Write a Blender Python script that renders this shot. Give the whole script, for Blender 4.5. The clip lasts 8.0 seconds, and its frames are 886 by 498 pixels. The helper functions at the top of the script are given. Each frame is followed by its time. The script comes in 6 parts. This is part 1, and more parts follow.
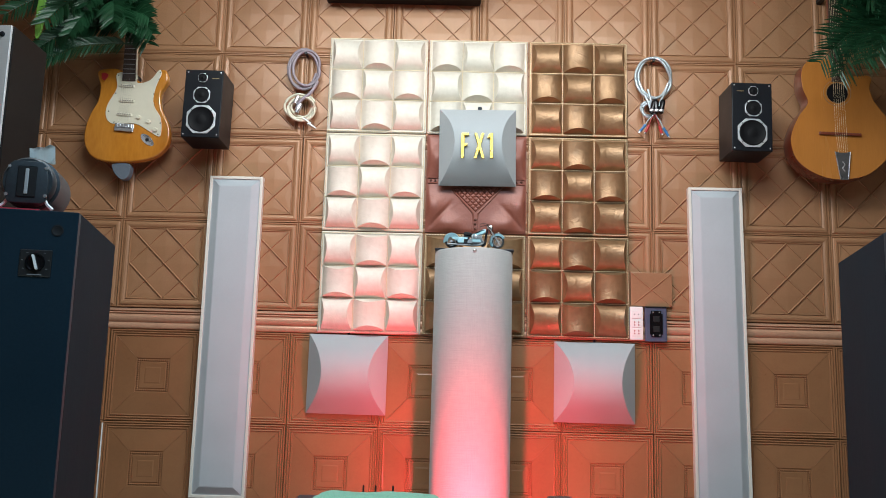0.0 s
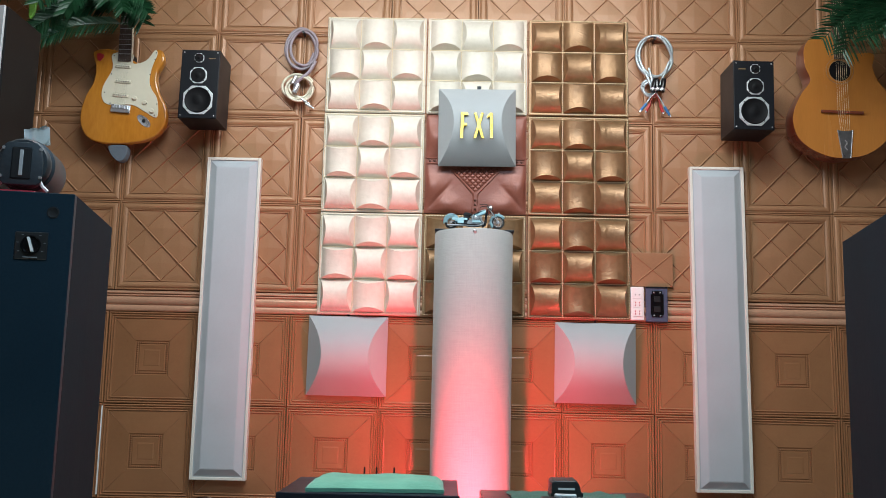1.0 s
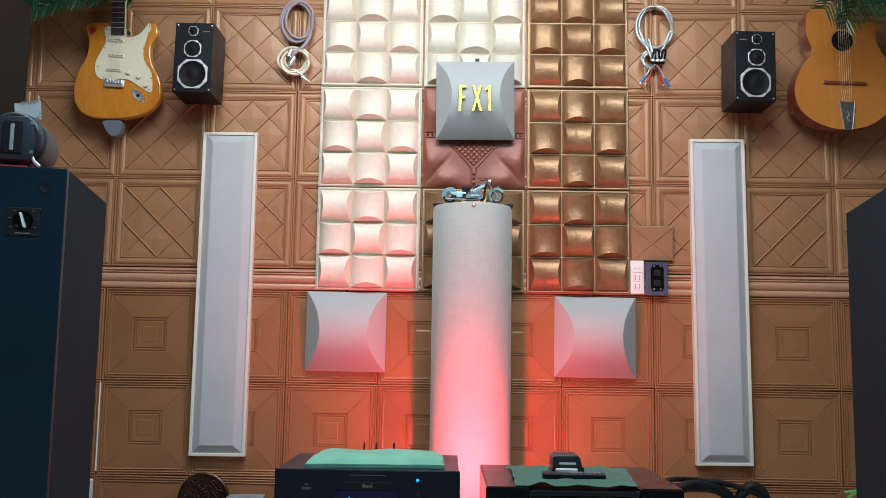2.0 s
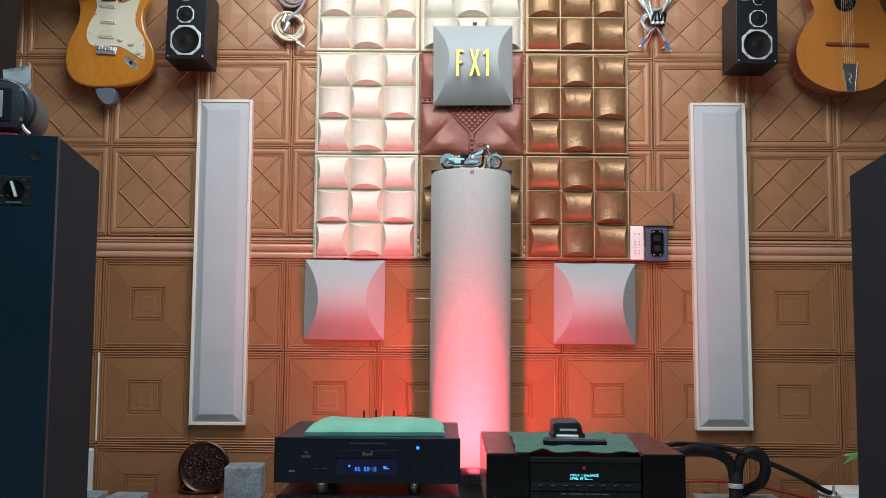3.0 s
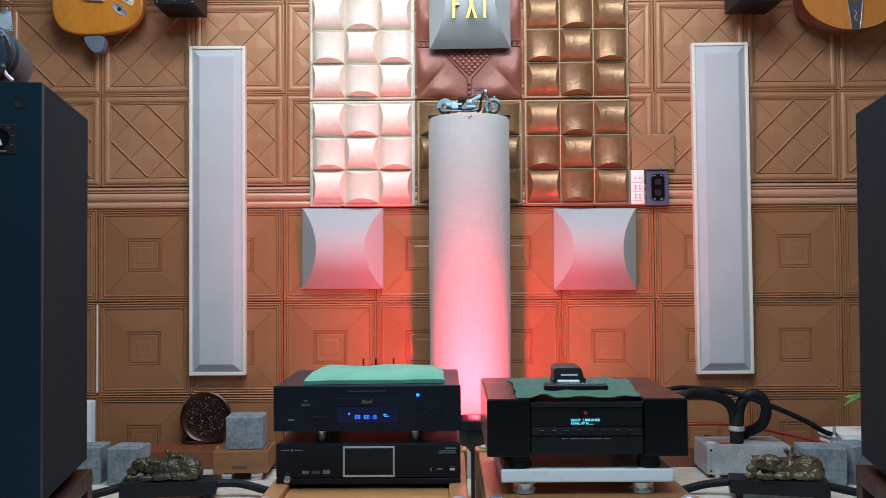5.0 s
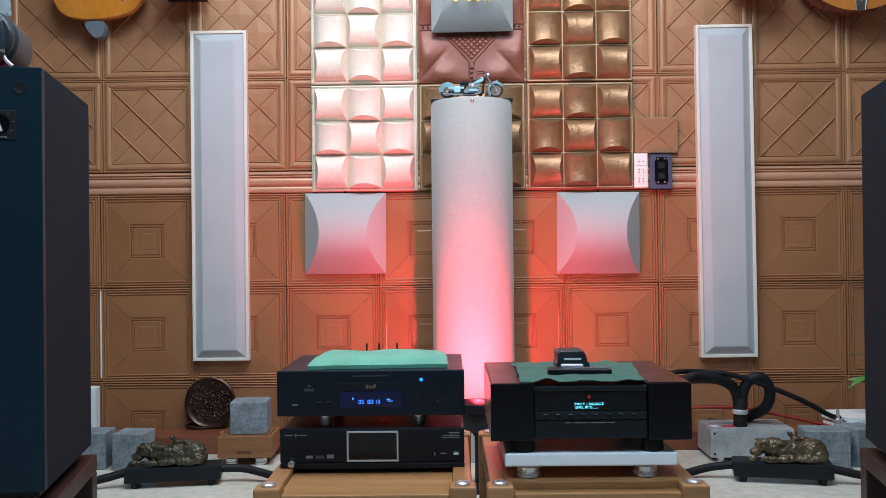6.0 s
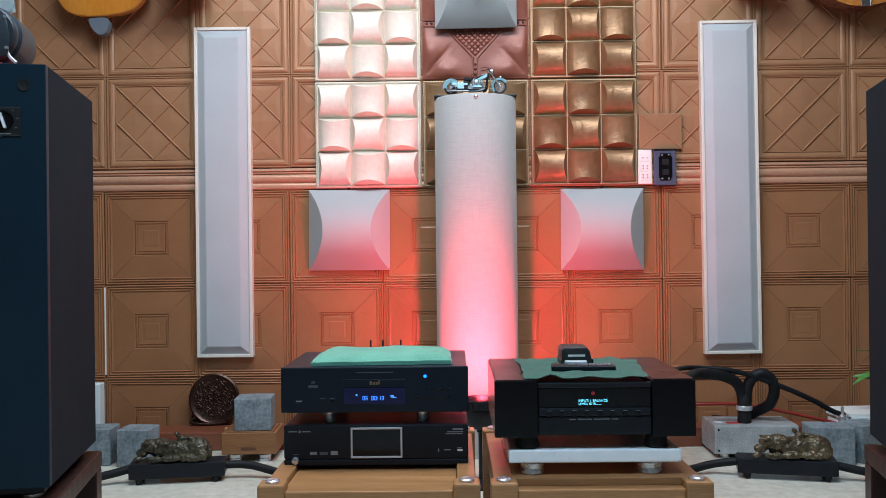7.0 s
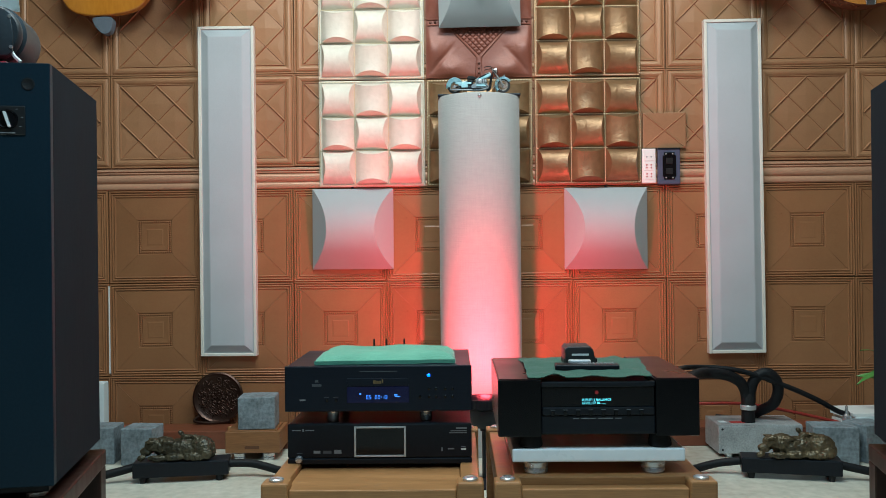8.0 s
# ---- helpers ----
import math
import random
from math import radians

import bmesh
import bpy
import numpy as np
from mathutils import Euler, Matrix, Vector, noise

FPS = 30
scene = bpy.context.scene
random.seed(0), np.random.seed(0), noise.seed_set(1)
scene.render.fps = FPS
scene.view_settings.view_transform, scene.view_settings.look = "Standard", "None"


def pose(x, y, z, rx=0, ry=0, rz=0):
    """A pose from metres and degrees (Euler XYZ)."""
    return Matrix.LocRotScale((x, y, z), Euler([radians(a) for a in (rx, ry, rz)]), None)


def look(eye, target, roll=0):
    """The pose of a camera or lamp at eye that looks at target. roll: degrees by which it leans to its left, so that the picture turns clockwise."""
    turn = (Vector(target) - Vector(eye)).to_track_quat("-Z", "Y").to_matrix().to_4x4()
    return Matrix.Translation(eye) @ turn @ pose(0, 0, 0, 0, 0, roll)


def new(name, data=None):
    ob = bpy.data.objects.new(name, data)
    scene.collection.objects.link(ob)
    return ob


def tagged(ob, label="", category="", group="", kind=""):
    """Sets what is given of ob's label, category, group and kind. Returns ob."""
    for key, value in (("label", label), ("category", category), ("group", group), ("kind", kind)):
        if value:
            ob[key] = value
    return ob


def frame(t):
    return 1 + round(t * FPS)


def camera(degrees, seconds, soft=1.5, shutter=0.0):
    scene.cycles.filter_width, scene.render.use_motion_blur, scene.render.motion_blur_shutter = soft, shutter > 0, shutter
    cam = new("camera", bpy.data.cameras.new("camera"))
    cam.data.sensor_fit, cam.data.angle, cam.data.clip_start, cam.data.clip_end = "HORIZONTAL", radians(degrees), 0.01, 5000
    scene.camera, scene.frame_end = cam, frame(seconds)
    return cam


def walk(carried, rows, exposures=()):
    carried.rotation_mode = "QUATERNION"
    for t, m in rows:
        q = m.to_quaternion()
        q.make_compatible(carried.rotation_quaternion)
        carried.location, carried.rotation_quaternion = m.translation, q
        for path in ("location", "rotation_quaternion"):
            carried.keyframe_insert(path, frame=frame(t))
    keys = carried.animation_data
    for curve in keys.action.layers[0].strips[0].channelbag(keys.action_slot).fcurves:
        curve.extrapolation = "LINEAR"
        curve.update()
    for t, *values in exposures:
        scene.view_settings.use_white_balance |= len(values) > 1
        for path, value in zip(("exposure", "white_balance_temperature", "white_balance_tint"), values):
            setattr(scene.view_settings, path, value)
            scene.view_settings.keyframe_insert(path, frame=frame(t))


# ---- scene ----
cam = camera(52.6, 8.0, soft=0.75)
walk(cam, [
    (0, pose(0.002, -0.122, 0.806, 99.40, -1.46, 0.47)),
    (0.5, pose(-0.001, -0.109, 0.808, 98.90, -1.31, 0.43)),
    (1, pose(-0.002, -0.100, 0.808, 98.20, -1.20, 0.44)),
    (1.5, pose(-0.004, -0.087, 0.808, 97.54, -1.06, 0.40)),
    (3, pose(-0.005, -0.046, 0.807, 94.58, -0.41, 0.31)),
    (3.5, pose(-0.004, -0.035, 0.804, 93.77, -0.19, 0.29)),
    (4, pose(-0.002, -0.021, 0.803, 92.82, -0.00, 0.28)),
    (4.5, pose(-0.001, -0.013, 0.801, 92.01, 0.19, 0.28)),
    (6, pose(0.000, -0.001, 0.800, 90.36, 0.62, 0.54)),
    (6.5, pose(-0.001, 0.001, 0.800, 90.14, 0.65, 0.65)),
    (7, pose(-0.000, 0.000, 0.800, 90.14, 0.65, 0.78)),
    (7.5, pose(-0.001, -0.000, 0.800, 90.14, 0.63, 0.89)),
    (8, pose(0.000, -0.000, 0.800, 90.08, 0.62, 1.01)),
], exposures=[(0.0, -0.08, 6000, 3), (2.9, -0.08, 6000, 3), (3.4, 0.0, 6500, 9), (3.9, 0.02, 6350, 9), (4.6, 0.06, 5750, 6), (7.2, 0.05, 5700, 5), (8.0, -0.12, 5850, -8)])

# ---- light ----
world = bpy.data.worlds.new("room_world")
scene.world = world
world.use_nodes = True
world.node_tree.nodes["Background"].inputs[0].default_value = (0.5, 0.6, 0.75, 1)
world.node_tree.nodes["Background"].inputs[1].default_value = 0.03


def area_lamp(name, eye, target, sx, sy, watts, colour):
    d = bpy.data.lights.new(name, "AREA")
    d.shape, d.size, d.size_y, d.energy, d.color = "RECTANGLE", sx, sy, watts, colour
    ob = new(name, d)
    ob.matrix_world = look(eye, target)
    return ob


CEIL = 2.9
# Unseen wall-side lamp, placed by the top-lit relief and downward shadows.
area_lamp("unseen_overhead_light", (0.0, 2.36, CEIL - 0.08), (0.0, 3.26, 0.7), 2.3, 0.45, 74, (1.0, 0.98, 0.95))
# Added cool fill from above for camera-facing fronts; its source is unseen.
area_lamp("unseen_overhead_light", (0.0, 0.6, CEIL - 0.06), (0.0, 0.7, 0), 0.9, 0.9, 58, (0.66, 0.84, 1.0))
stage = bpy.data.lights.new("stage_spot", "SPOT")
stage.energy, stage.color, stage.spot_size, stage.spot_blend, stage.shadow_soft_size = 78, (1.0, 0.058, 0.085), radians(126), 0.9, 0.03
new("stage_spot", stage).matrix_world = look((0.088, 3.07, 0.325), (0.088, 3.56, 0.62))


# ---- materials ----
def mat(name, colour, rough=0.5, metal=0.0, vary=0.12, fine=60.0, coarse=4.0, bump=0.1, sheen=0.0, coat=0.0, tint=None, emit=None, power=0.0, stretch=(1, 1, 1), rough_vary=0.12, island=0.0, spec=0.5, weave=0.0, dent=0.0):
    """Principled surface with colour, roughness and relief varied at a fine and a coarse scale (object space, metres)."""
    m = bpy.data.materials.new(name)
    m.use_nodes = True
    nt = m.node_tree
    n, l = nt.nodes, nt.links
    b = n["Principled BSDF"]
    tc = n.new("ShaderNodeTexCoord")
    mp = n.new("ShaderNodeMapping")
    mp.inputs["Scale"].default_value = stretch
    l.new(tc.outputs["Object"], mp.inputs["Vector"])
    n1, n2 = n.new("ShaderNodeTexNoise"), n.new("ShaderNodeTexNoise")
    n1.inputs["Scale"].default_value, n1.inputs["Detail"].default_value = fine, 4
    n2.inputs["Scale"].default_value, n2.inputs["Detail"].default_value = coarse, 5
    for k in (n1, n2):
        l.new(mp.outputs[0], k.inputs["Vector"])
    add = n.new("ShaderNodeMath")
    add.operation = "ADD"
    l.new(n1.outputs["Fac"], add.inputs[0])
    l.new(n2.outputs["Fac"], add.inputs[1])
    last = add
    if island:
        info = n.new("ShaderNodeObjectInfo")
        ma = n.new("ShaderNodeMath")
        ma.operation = "MULTIPLY_ADD"
        ma.inputs[1].default_value = island
        l.new(info.outputs["Random"], ma.inputs[0])
        l.new(add.outputs[0], ma.inputs[2])
        last = ma
    relief = n1.outputs["Fac"]
    if weave:
        threads = []
        for grain in ((1, 1, 0.06), (0.06, 0.06, 1)):
            wm, wn = n.new("ShaderNodeMapping"), n.new("ShaderNodeTexNoise")
            wm.inputs["Scale"].default_value = grain
            wn.inputs["Scale"].default_value, wn.inputs["Detail"].default_value = weave, 2
            l.new(tc.outputs["Object"], wm.inputs["Vector"])
            l.new(wm.outputs[0], wn.inputs["Vector"])
            threads.append(wn.outputs["Fac"])
        cross, share = n.new("ShaderNodeMath"), n.new("ShaderNodeMath")
        cross.operation, share.operation = "ADD", "MULTIPLY_ADD"
        l.new(threads[0], cross.inputs[0])
        l.new(threads[1], cross.inputs[1])
        l.new(cross.outputs[0], share.inputs[0])
        share.inputs[1].default_value = 0.9
        l.new(last.outputs[0], share.inputs[2])
        last, relief = share, cross.outputs[0]
    r = n.new("ShaderNodeMapRange")
    r.inputs["From Min"].default_value, r.inputs["From Max"].default_value = 0.6 + (0.72 if weave else 0), 1.4 + island + (1.08 if weave else 0)
    l.new(last.outputs[0], r.inputs["Value"])
    mix = n.new("ShaderNodeMix")
    mix.data_type = "RGBA"
    dark = [c * (1 - vary) for c in colour]
    lite = [min(1, c * (1 + vary)) for c in (tint or colour)]
    mix.inputs["A"].default_value, mix.inputs["B"].default_value = (*dark, 1), (*lite, 1)
    l.new(r.outputs[0], mix.inputs["Factor"])
    l.new(mix.outputs["Result"], b.inputs["Base Color"])
    rr = n.new("ShaderNodeMapRange")
    rr.inputs["To Min"].default_value, rr.inputs["To Max"].default_value = max(0.02, rough - rough_vary), min(1, rough + rough_vary)
    l.new(n2.outputs["Fac"], rr.inputs["Value"])
    l.new(rr.outputs[0], b.inputs["Roughness"])
    b.inputs["Metallic"].default_value = metal
    b.inputs["Specular IOR Level"].default_value = spec
    b.inputs["Coat Weight"].default_value = coat
    b.inputs["Sheen Weight"].default_value = sheen
    if bump:
        bp = n.new("ShaderNodeBump")
        bp.inputs["Strength"].default_value, bp.inputs["Distance"].default_value = bump, 0.002
        l.new(relief, bp.inputs["Height"])
        if dent:
            dn, db = n.new("ShaderNodeTexNoise"), n.new("ShaderNodeBump")
            dn.inputs["Scale"].default_value, dn.inputs["Detail"].default_value, dn.inputs["Distortion"].default_value = 17, 3, 1.6
            l.new(tc.outputs["Object"], dn.inputs["Vector"])
            l.new(dn.outputs["Fac"], db.inputs["Height"])
            db.inputs["Strength"].default_value, db.inputs["Distance"].default_value = dent, 0.012
            l.new(db.outputs[0], bp.inputs["Normal"])
        l.new(bp.outputs[0], b.inputs["Normal"])
    if emit:
        b.inputs["Emission Color"].default_value, b.inputs["Emission Strength"].default_value = (*emit, 1), power
    return m


LEATHER_TILE = mat("tan_leather_tile", (0.282, 0.147, 0.073), 0.40, 0.12, 0.12, 190, 5, 0.12, tint=(0.350, 0.183, 0.092), island=0.5)
LEATHER_LOW = mat("brown_leather_tile", (0.262, 0.122, 0.056), 0.31, 0.14, 0.14, 190, 5, 0.12, tint=(0.325, 0.156, 0.072), island=0.5)
BAND = mat("ribbed_trim", (0.46, 0.26, 0.165), 0.34, 0.15, 0.1, 80, 4, 0.1)
CREAM = mat("cream_leather", (0.61, 0.56, 0.475), 0.56, 0.05, 0.05, 45, 7, 0.35, tint=(0.67, 0.62, 0.54), dent=0.12)
BRONZE = mat("bronze_leather", (0.218, 0.127, 0.062), 0.42, 0.5, 0.12, 32, 9, 0.5, tint=(0.290, 0.172, 0.086), dent=0.25)
MAROON = mat("maroon_leather", (0.215, 0.066, 0.043), 0.44, 0.12, 0.1, 120, 6, 0.12, dent=0.15)
THREAD_TAN = mat("tan_thread", (0.66, 0.54, 0.34), 0.6, 0.0, 0.1, 200, 20, 0.0)
THREAD_GOLD = mat("gold_thread", (0.72, 0.60, 0.38), 0.6, 0.0, 0.1, 200, 20, 0.0)
FABRIC = mat("grey_fabric", (0.34, 0.36, 0.375), 0.9, 0.0, 0.08, 420, 6, 0.3, sheen=0.2)
FABRIC_PALE = mat("pale_grey_fabric", (0.40, 0.425, 0.455), 0.9, 0.0, 0.12, 420, 5, 0.3, sheen=0.2)
FELT_FRAME = mat("ivory_frame", (0.62, 0.60, 0.54), 0.7, 0.0, 0.08, 200, 6, 0.15)
COLUMN_CLOTH = mat("woven_column_cloth", (0.35, 0.345, 0.34), 0.92, 0.0, 0.08, 330, 30, 0.35, sheen=0.15, weave=280)
PLASTER = mat("wall_paint", (0.20, 0.13, 0.085), 0.85, 0.0, 0.06, 90, 2, 0.1)
CEILING_PAINT = mat("ceiling_paint", (0.75, 0.74, 0.72), 0.9, 0.0, 0.04, 90, 2, 0.05)
MARBLE = mat("cream_marble", (0.50, 0.485, 0.41), 0.2, 0.0, 0.12, 30, 2.2, 0.02, tint=(0.66, 0.64, 0.55))
BLACK_SATIN = mat("black_satin", (0.008, 0.010, 0.014), 0.38, 0.0, 0.2, 90, 5, 0.05, spec=0.22)
BLACK_GLOSS = mat("black_gloss", (0.005, 0.005, 0.006), 0.10, 0.0, 0.2, 40, 5, 0.0, spec=0.3)
BLACK_METAL = mat("black_brushed_metal", (0.009, 0.013, 0.022), 0.36, 0.25, 0.2, 220, 6, 0.06, spec=0.28, stretch=(0.05, 1, 1))
BLACK_RUBBER = mat("black_rubber", (0.010, 0.010, 0.011), 0.7, 0.0, 0.2, 150, 10, 0.15, spec=0.25)
WALNUT = mat("dark_walnut", (0.026, 0.011, 0.008), 0.4, 0.0, 0.3, 90, 6, 0.05, spec=0.22, stretch=(6, 6, 0.4))
ROSEWOOD = mat("red_brown_wood", (0.16, 0.05, 0.025), 0.4, 0.0, 0.3, 90, 6, 0.06, stretch=(0.4, 6, 6))
OAK = mat("honey_wood", (0.27, 0.125, 0.045), 0.4, 0.0, 0.2, 70, 5, 0.06, tint=(0.35, 0.17, 0.064), stretch=(0.3, 5, 5))
CHROME = mat("polished_steel", (0.66, 0.67, 0.70), 0.26, 0.8, 0.05, 60, 8, 0.0)
ALUMINIUM = mat("brushed_aluminium", (0.58, 0.60, 0.62), 0.42, 0.6, 0.08, 220, 6, 0.08, stretch=(0.1, 1, 1))
STONE = mat("grey_stone", (0.10, 0.122, 0.136), 0.8, 0.0, 0.4, 75, 14, 0.5, tint=(0.19, 0.225, 0.25))
WHITE_MARBLE = mat("white_marble", (0.84, 0.85, 0.86), 0.3, 0.0, 0.05, 25, 5, 0.02)
WHITE_PLASTIC = mat("white_plastic", (0.75, 0.75, 0.74), 0.4, 0.0, 0.03, 60, 5, 0.0)
GOLD = mat("gold_letters", (0.62, 0.40, 0.07), 0.3, 0.9, 0.05, 60, 8, 0.0)


# ---- mesh helpers ----
def thing(name, x, y, z, rz=0, label="", category="", group="", kind="", rx=0, ry=0):
    ob = new(name)
    ob.empty_display_size = 0.05
    ob.matrix_world = pose(x, y, z, rx, ry, rz)
    return tagged(ob, label, category, group, kind)


def part(name, bm, material, parent=None, label="", smooth=0.0, m=None):
    """One mesh object from a bmesh, under a thing or a part. smooth: the angle under which edges are shaded round."""
    me = bpy.data.meshes.new(name)
    if smooth:
        lim = radians(smooth)
        for f in bm.faces:
            f.smooth = True
        for e in bm.edges:
            if len(e.link_faces) == 2 and e.calc_face_angle(0) > lim:
                e.smooth = False
    bm.to_mesh(me)
    bm.free()
    me.materials.append(material)
    ob = new(name, me)
    if parent is not None:
        ob.parent = parent
    if m is not None:
        ob.matrix_local = m
    if label:
        ob["label"] = label
    return ob


def box(x0, x1, y0, y1, z0, z1, bevel=0.0, bm=None, seg=2):
    own = bm is None
    t = bmesh.new()
    bmesh.ops.create_cube(t, size=1.0)
    bmesh.ops.scale(t, vec=(x1 - x0, y1 - y0, z1 - z0), verts=t.verts)
    bmesh.ops.translate(t, vec=((x0 + x1) / 2, (y0 + y1) / 2, (z0 + z1) / 2), verts=t.verts)
    if bevel:
        bmesh.ops.bevel(t, geom=t.edges[:], offset=bevel, segments=seg, affect="EDGES", profile=0.5)
    return t if own else join(bm, t)


def join(bm, t, m=None):
    """Adds bmesh t to bm, moved by m."""
    if m is not None:
        bmesh.ops.transform(t, matrix=m, verts=t.verts)
    me = bpy.data.meshes.new("tmp")
    t.to_mesh(me)
    t.free()
    bm.from_mesh(me)
    bpy.data.meshes.remove(me)
    return bm


def lathe(profile, segs=32, axis="z", m=None, bm=None):
    """A turned solid from (radius, height) pairs."""
    t = bmesh.new()
    rings = []
    for r, h in profile:
        if r < 1e-6:
            rings.append([t.verts.new((0, 0, h))])
        else:
            rings.append([t.verts.new((r * math.cos(2 * math.pi * i / segs), r * math.sin(2 * math.pi * i / segs), h)) for i in range(segs)])
    for a, b in zip(rings, rings[1:]):
        for i in range(segs):
            j = (i + 1) % segs
            if len(a) == 1 and len(b) == 1:
                continue
            if len(a) == 1:
                t.faces.new((a[0], b[j], b[i]))
            elif len(b) == 1:
                t.faces.new((a[i], a[j], b[0]))
            else:
                t.faces.new((a[i], a[j], b[j], b[i]))
    bmesh.ops.recalc_face_normals(t, faces=t.faces[:])
    if axis == "y":
        bmesh.ops.transform(t, matrix=pose(0, 0, 0, 90), verts=t.verts)
    if axis == "x":
        bmesh.ops.transform(t, matrix=pose(0, 0, 0, 0, 90), verts=t.verts)
    if m is not None:
        bmesh.ops.transform(t, matrix=m, verts=t.verts)
    return t if bm is None else join(bm, t)


def spline(points, n=8, closed=False):
    """Smooth points through the given ones (Catmull-Rom)."""
    p = [Vector(q) for q in points]
    k = len(p)
    out = []
    for i in range(k if closed else k - 1):
        g = (lambda j: p[j % k]) if closed else (lambda j: p[max(0, min(k - 1, j))])
        a, b, c, d = g(i - 1), g(i), g(i + 1), g(i + 2)
        for s in range(n):
            t = s / n
            out.append(0.5 * (2 * b + (c - a) * t + (2 * a - 5 * b + 4 * c - d) * t * t + (3 * b - a - 3 * c + d) * t ** 3))
    if not closed:
        out.append(p[-1])
    return out


def tube(points, radius, segs=8, n=8, taper=1.0, closed=False, bm=None, smooth=True):
    """A round tube along a smooth path."""
    pts = spline(points, n, closed) if smooth else [Vector(q) for q in points]
    t = bmesh.new()
    rings = []
    up = Vector((0.31, 0.17, 0.93))
    for i, q in enumerate(pts):
        a = pts[i - 1] if i or closed else pts[0]
        b = pts[(i + 1) % len(pts)] if i + 1 < len(pts) or closed else pts[-1]
        d = (b - a).normalized()
        s = d.cross(up)
        s = s.normalized() if s.length > 1e-4 else Vector((1, 0, 0))
        v = s.cross(d)
        r = radius * (1 + (taper - 1) * i / max(1, len(pts) - 1))
        rings.append([t.verts.new(q + r * (math.cos(2 * math.pi * j / segs) * s + math.sin(2 * math.pi * j / segs) * v)) for j in range(segs)])
    pairs = list(zip(rings, rings[1:])) + ([(rings[-1], rings[0])] if closed else [])
    for a, b in pairs:
        for j in range(segs):
            t.faces.new((a[j], a[(j + 1) % segs], b[(j + 1) % segs], b[j]))
    if not closed:
        t.faces.new(rings[0][::-1])
        t.faces.new(rings[-1])
    bmesh.ops.recalc_face_normals(t, faces=t.faces[:])
    return t if bm is None else join(bm, t)


def slab(outline, y0, y1, bevel=0.0, bm=None):
    """A plate with the outline (x, z), from y0 (front) to y1."""
    t = bmesh.new()
    a = [t.verts.new((x, y0, z)) for x, z in outline]
    f = t.faces.new(a)
    ext = bmesh.ops.extrude_face_region(t, geom=[f])
    bmesh.ops.translate(t, vec=(0, y1 - y0, 0), verts=[v for v in ext["geom"] if isinstance(v, bmesh.types.BMVert)])
    bmesh.ops.recalc_face_normals(t, faces=t.faces[:])
    if bevel:
        es = [e for e in t.edges if abs(e.verts[0].co.y - e.verts[1].co.y) < 1e-6]
        bmesh.ops.bevel(t, geom=es, offset=bevel, segments=3, affect="EDGES", profile=0.5)
    return t if bm is None else join(bm, t)


def rings_square(steps, cx=0.0, cz=0.0, aspect=1.0, bm=None):
    """Nested squares (half-size, height towards the viewer) facing -y."""
    t = bm or bmesh.new()
    rings = []
    for r, h in steps:
        rz = r * aspect if aspect != 1.0 else r
        rings.append([t.verts.new((cx + sx * r, -h, cz + sz * rz)) for sx, sz in ((-1, -1), (1, -1), (1, 1), (-1, 1))])
    for a, b in zip(rings, rings[1:]):
        for i in range(4):
            t.faces.new((a[i], a[(i + 1) % 4], b[(i + 1) % 4], b[i]))
    t.faces.new(rings[-1])
    return t


def glyphs(name, text, size, material, parent, x, y, z, depth=0.001, align="CENTER", label="", sx=1.0):
    """Raised writing, standing upright and facing -y."""
    cu = bpy.data.curves.new(name, "FONT")
    cu.body, cu.size, cu.extrude, cu.align_x, cu.align_y = text, size, depth, align, "CENTER"
    tmp = new("tmp_text", cu)
    me = bpy.data.meshes.new_from_object(tmp.evaluated_get(bpy.context.evaluated_depsgraph_get()))
    bpy.data.objects.remove(tmp)
    me.materials.append(material)
    ob = new(name, me)
    ob.parent = parent
    ob.matrix_local = pose(x, y, z, 90) @ Matrix.Diagonal((sx, 1, 1, 1))
    if label:
        ob["label"] = label
    return ob


# ---- the room ----
WALL = 3.84
X0, X1, Y0 = -2.35, 2.45, -2.6
floor = tagged(part("floor", box(X0, X1, Y0, WALL + 0.1, -0.1, 0), MARBLE), "polished cream marble floor with soft veins", "floor", kind="structure")
tagged(part("ceiling", box(X0, X1, Y0, WALL + 0.1, CEIL, CEIL + 0.1), CEILING_PAINT), "plain white painted ceiling of the room", "ceiling", kind="structure")
tagged(part("wall_left", box(X0 - 0.12, X0, Y0, WALL + 0.1, -0.1, CEIL + 0.1), PLASTER), "plain painted side wall of the room", "wall", kind="structure")
tagged(part("wall_right", box(X1, X1 + 0.12, Y0, WALL + 0.1, -0.1, CEIL + 0.1), PLASTER), "plain painted side wall of the room", "wall", kind="structure")
tagged(part("wall_back", box(X0 - 0.12, X1 + 0.12, Y0 - 0.12, Y0, -0.1, CEIL + 0.1), PLASTER), "plain painted wall behind the listening seat", "wall", kind="structure")
BACKING = mat("brown_backing", (0.16, 0.09, 0.05), 0.7, 0.0, 0.2, 60, 4, 0.1)
wall_front = tagged(part("wall_front", box(X0, X1, WALL + 0.012, WALL + 0.15, -0.1, CEIL + 0.1), BACKING), "wall clad in embossed tan leather tiles above and below a ribbed band", "wall", kind="structure")

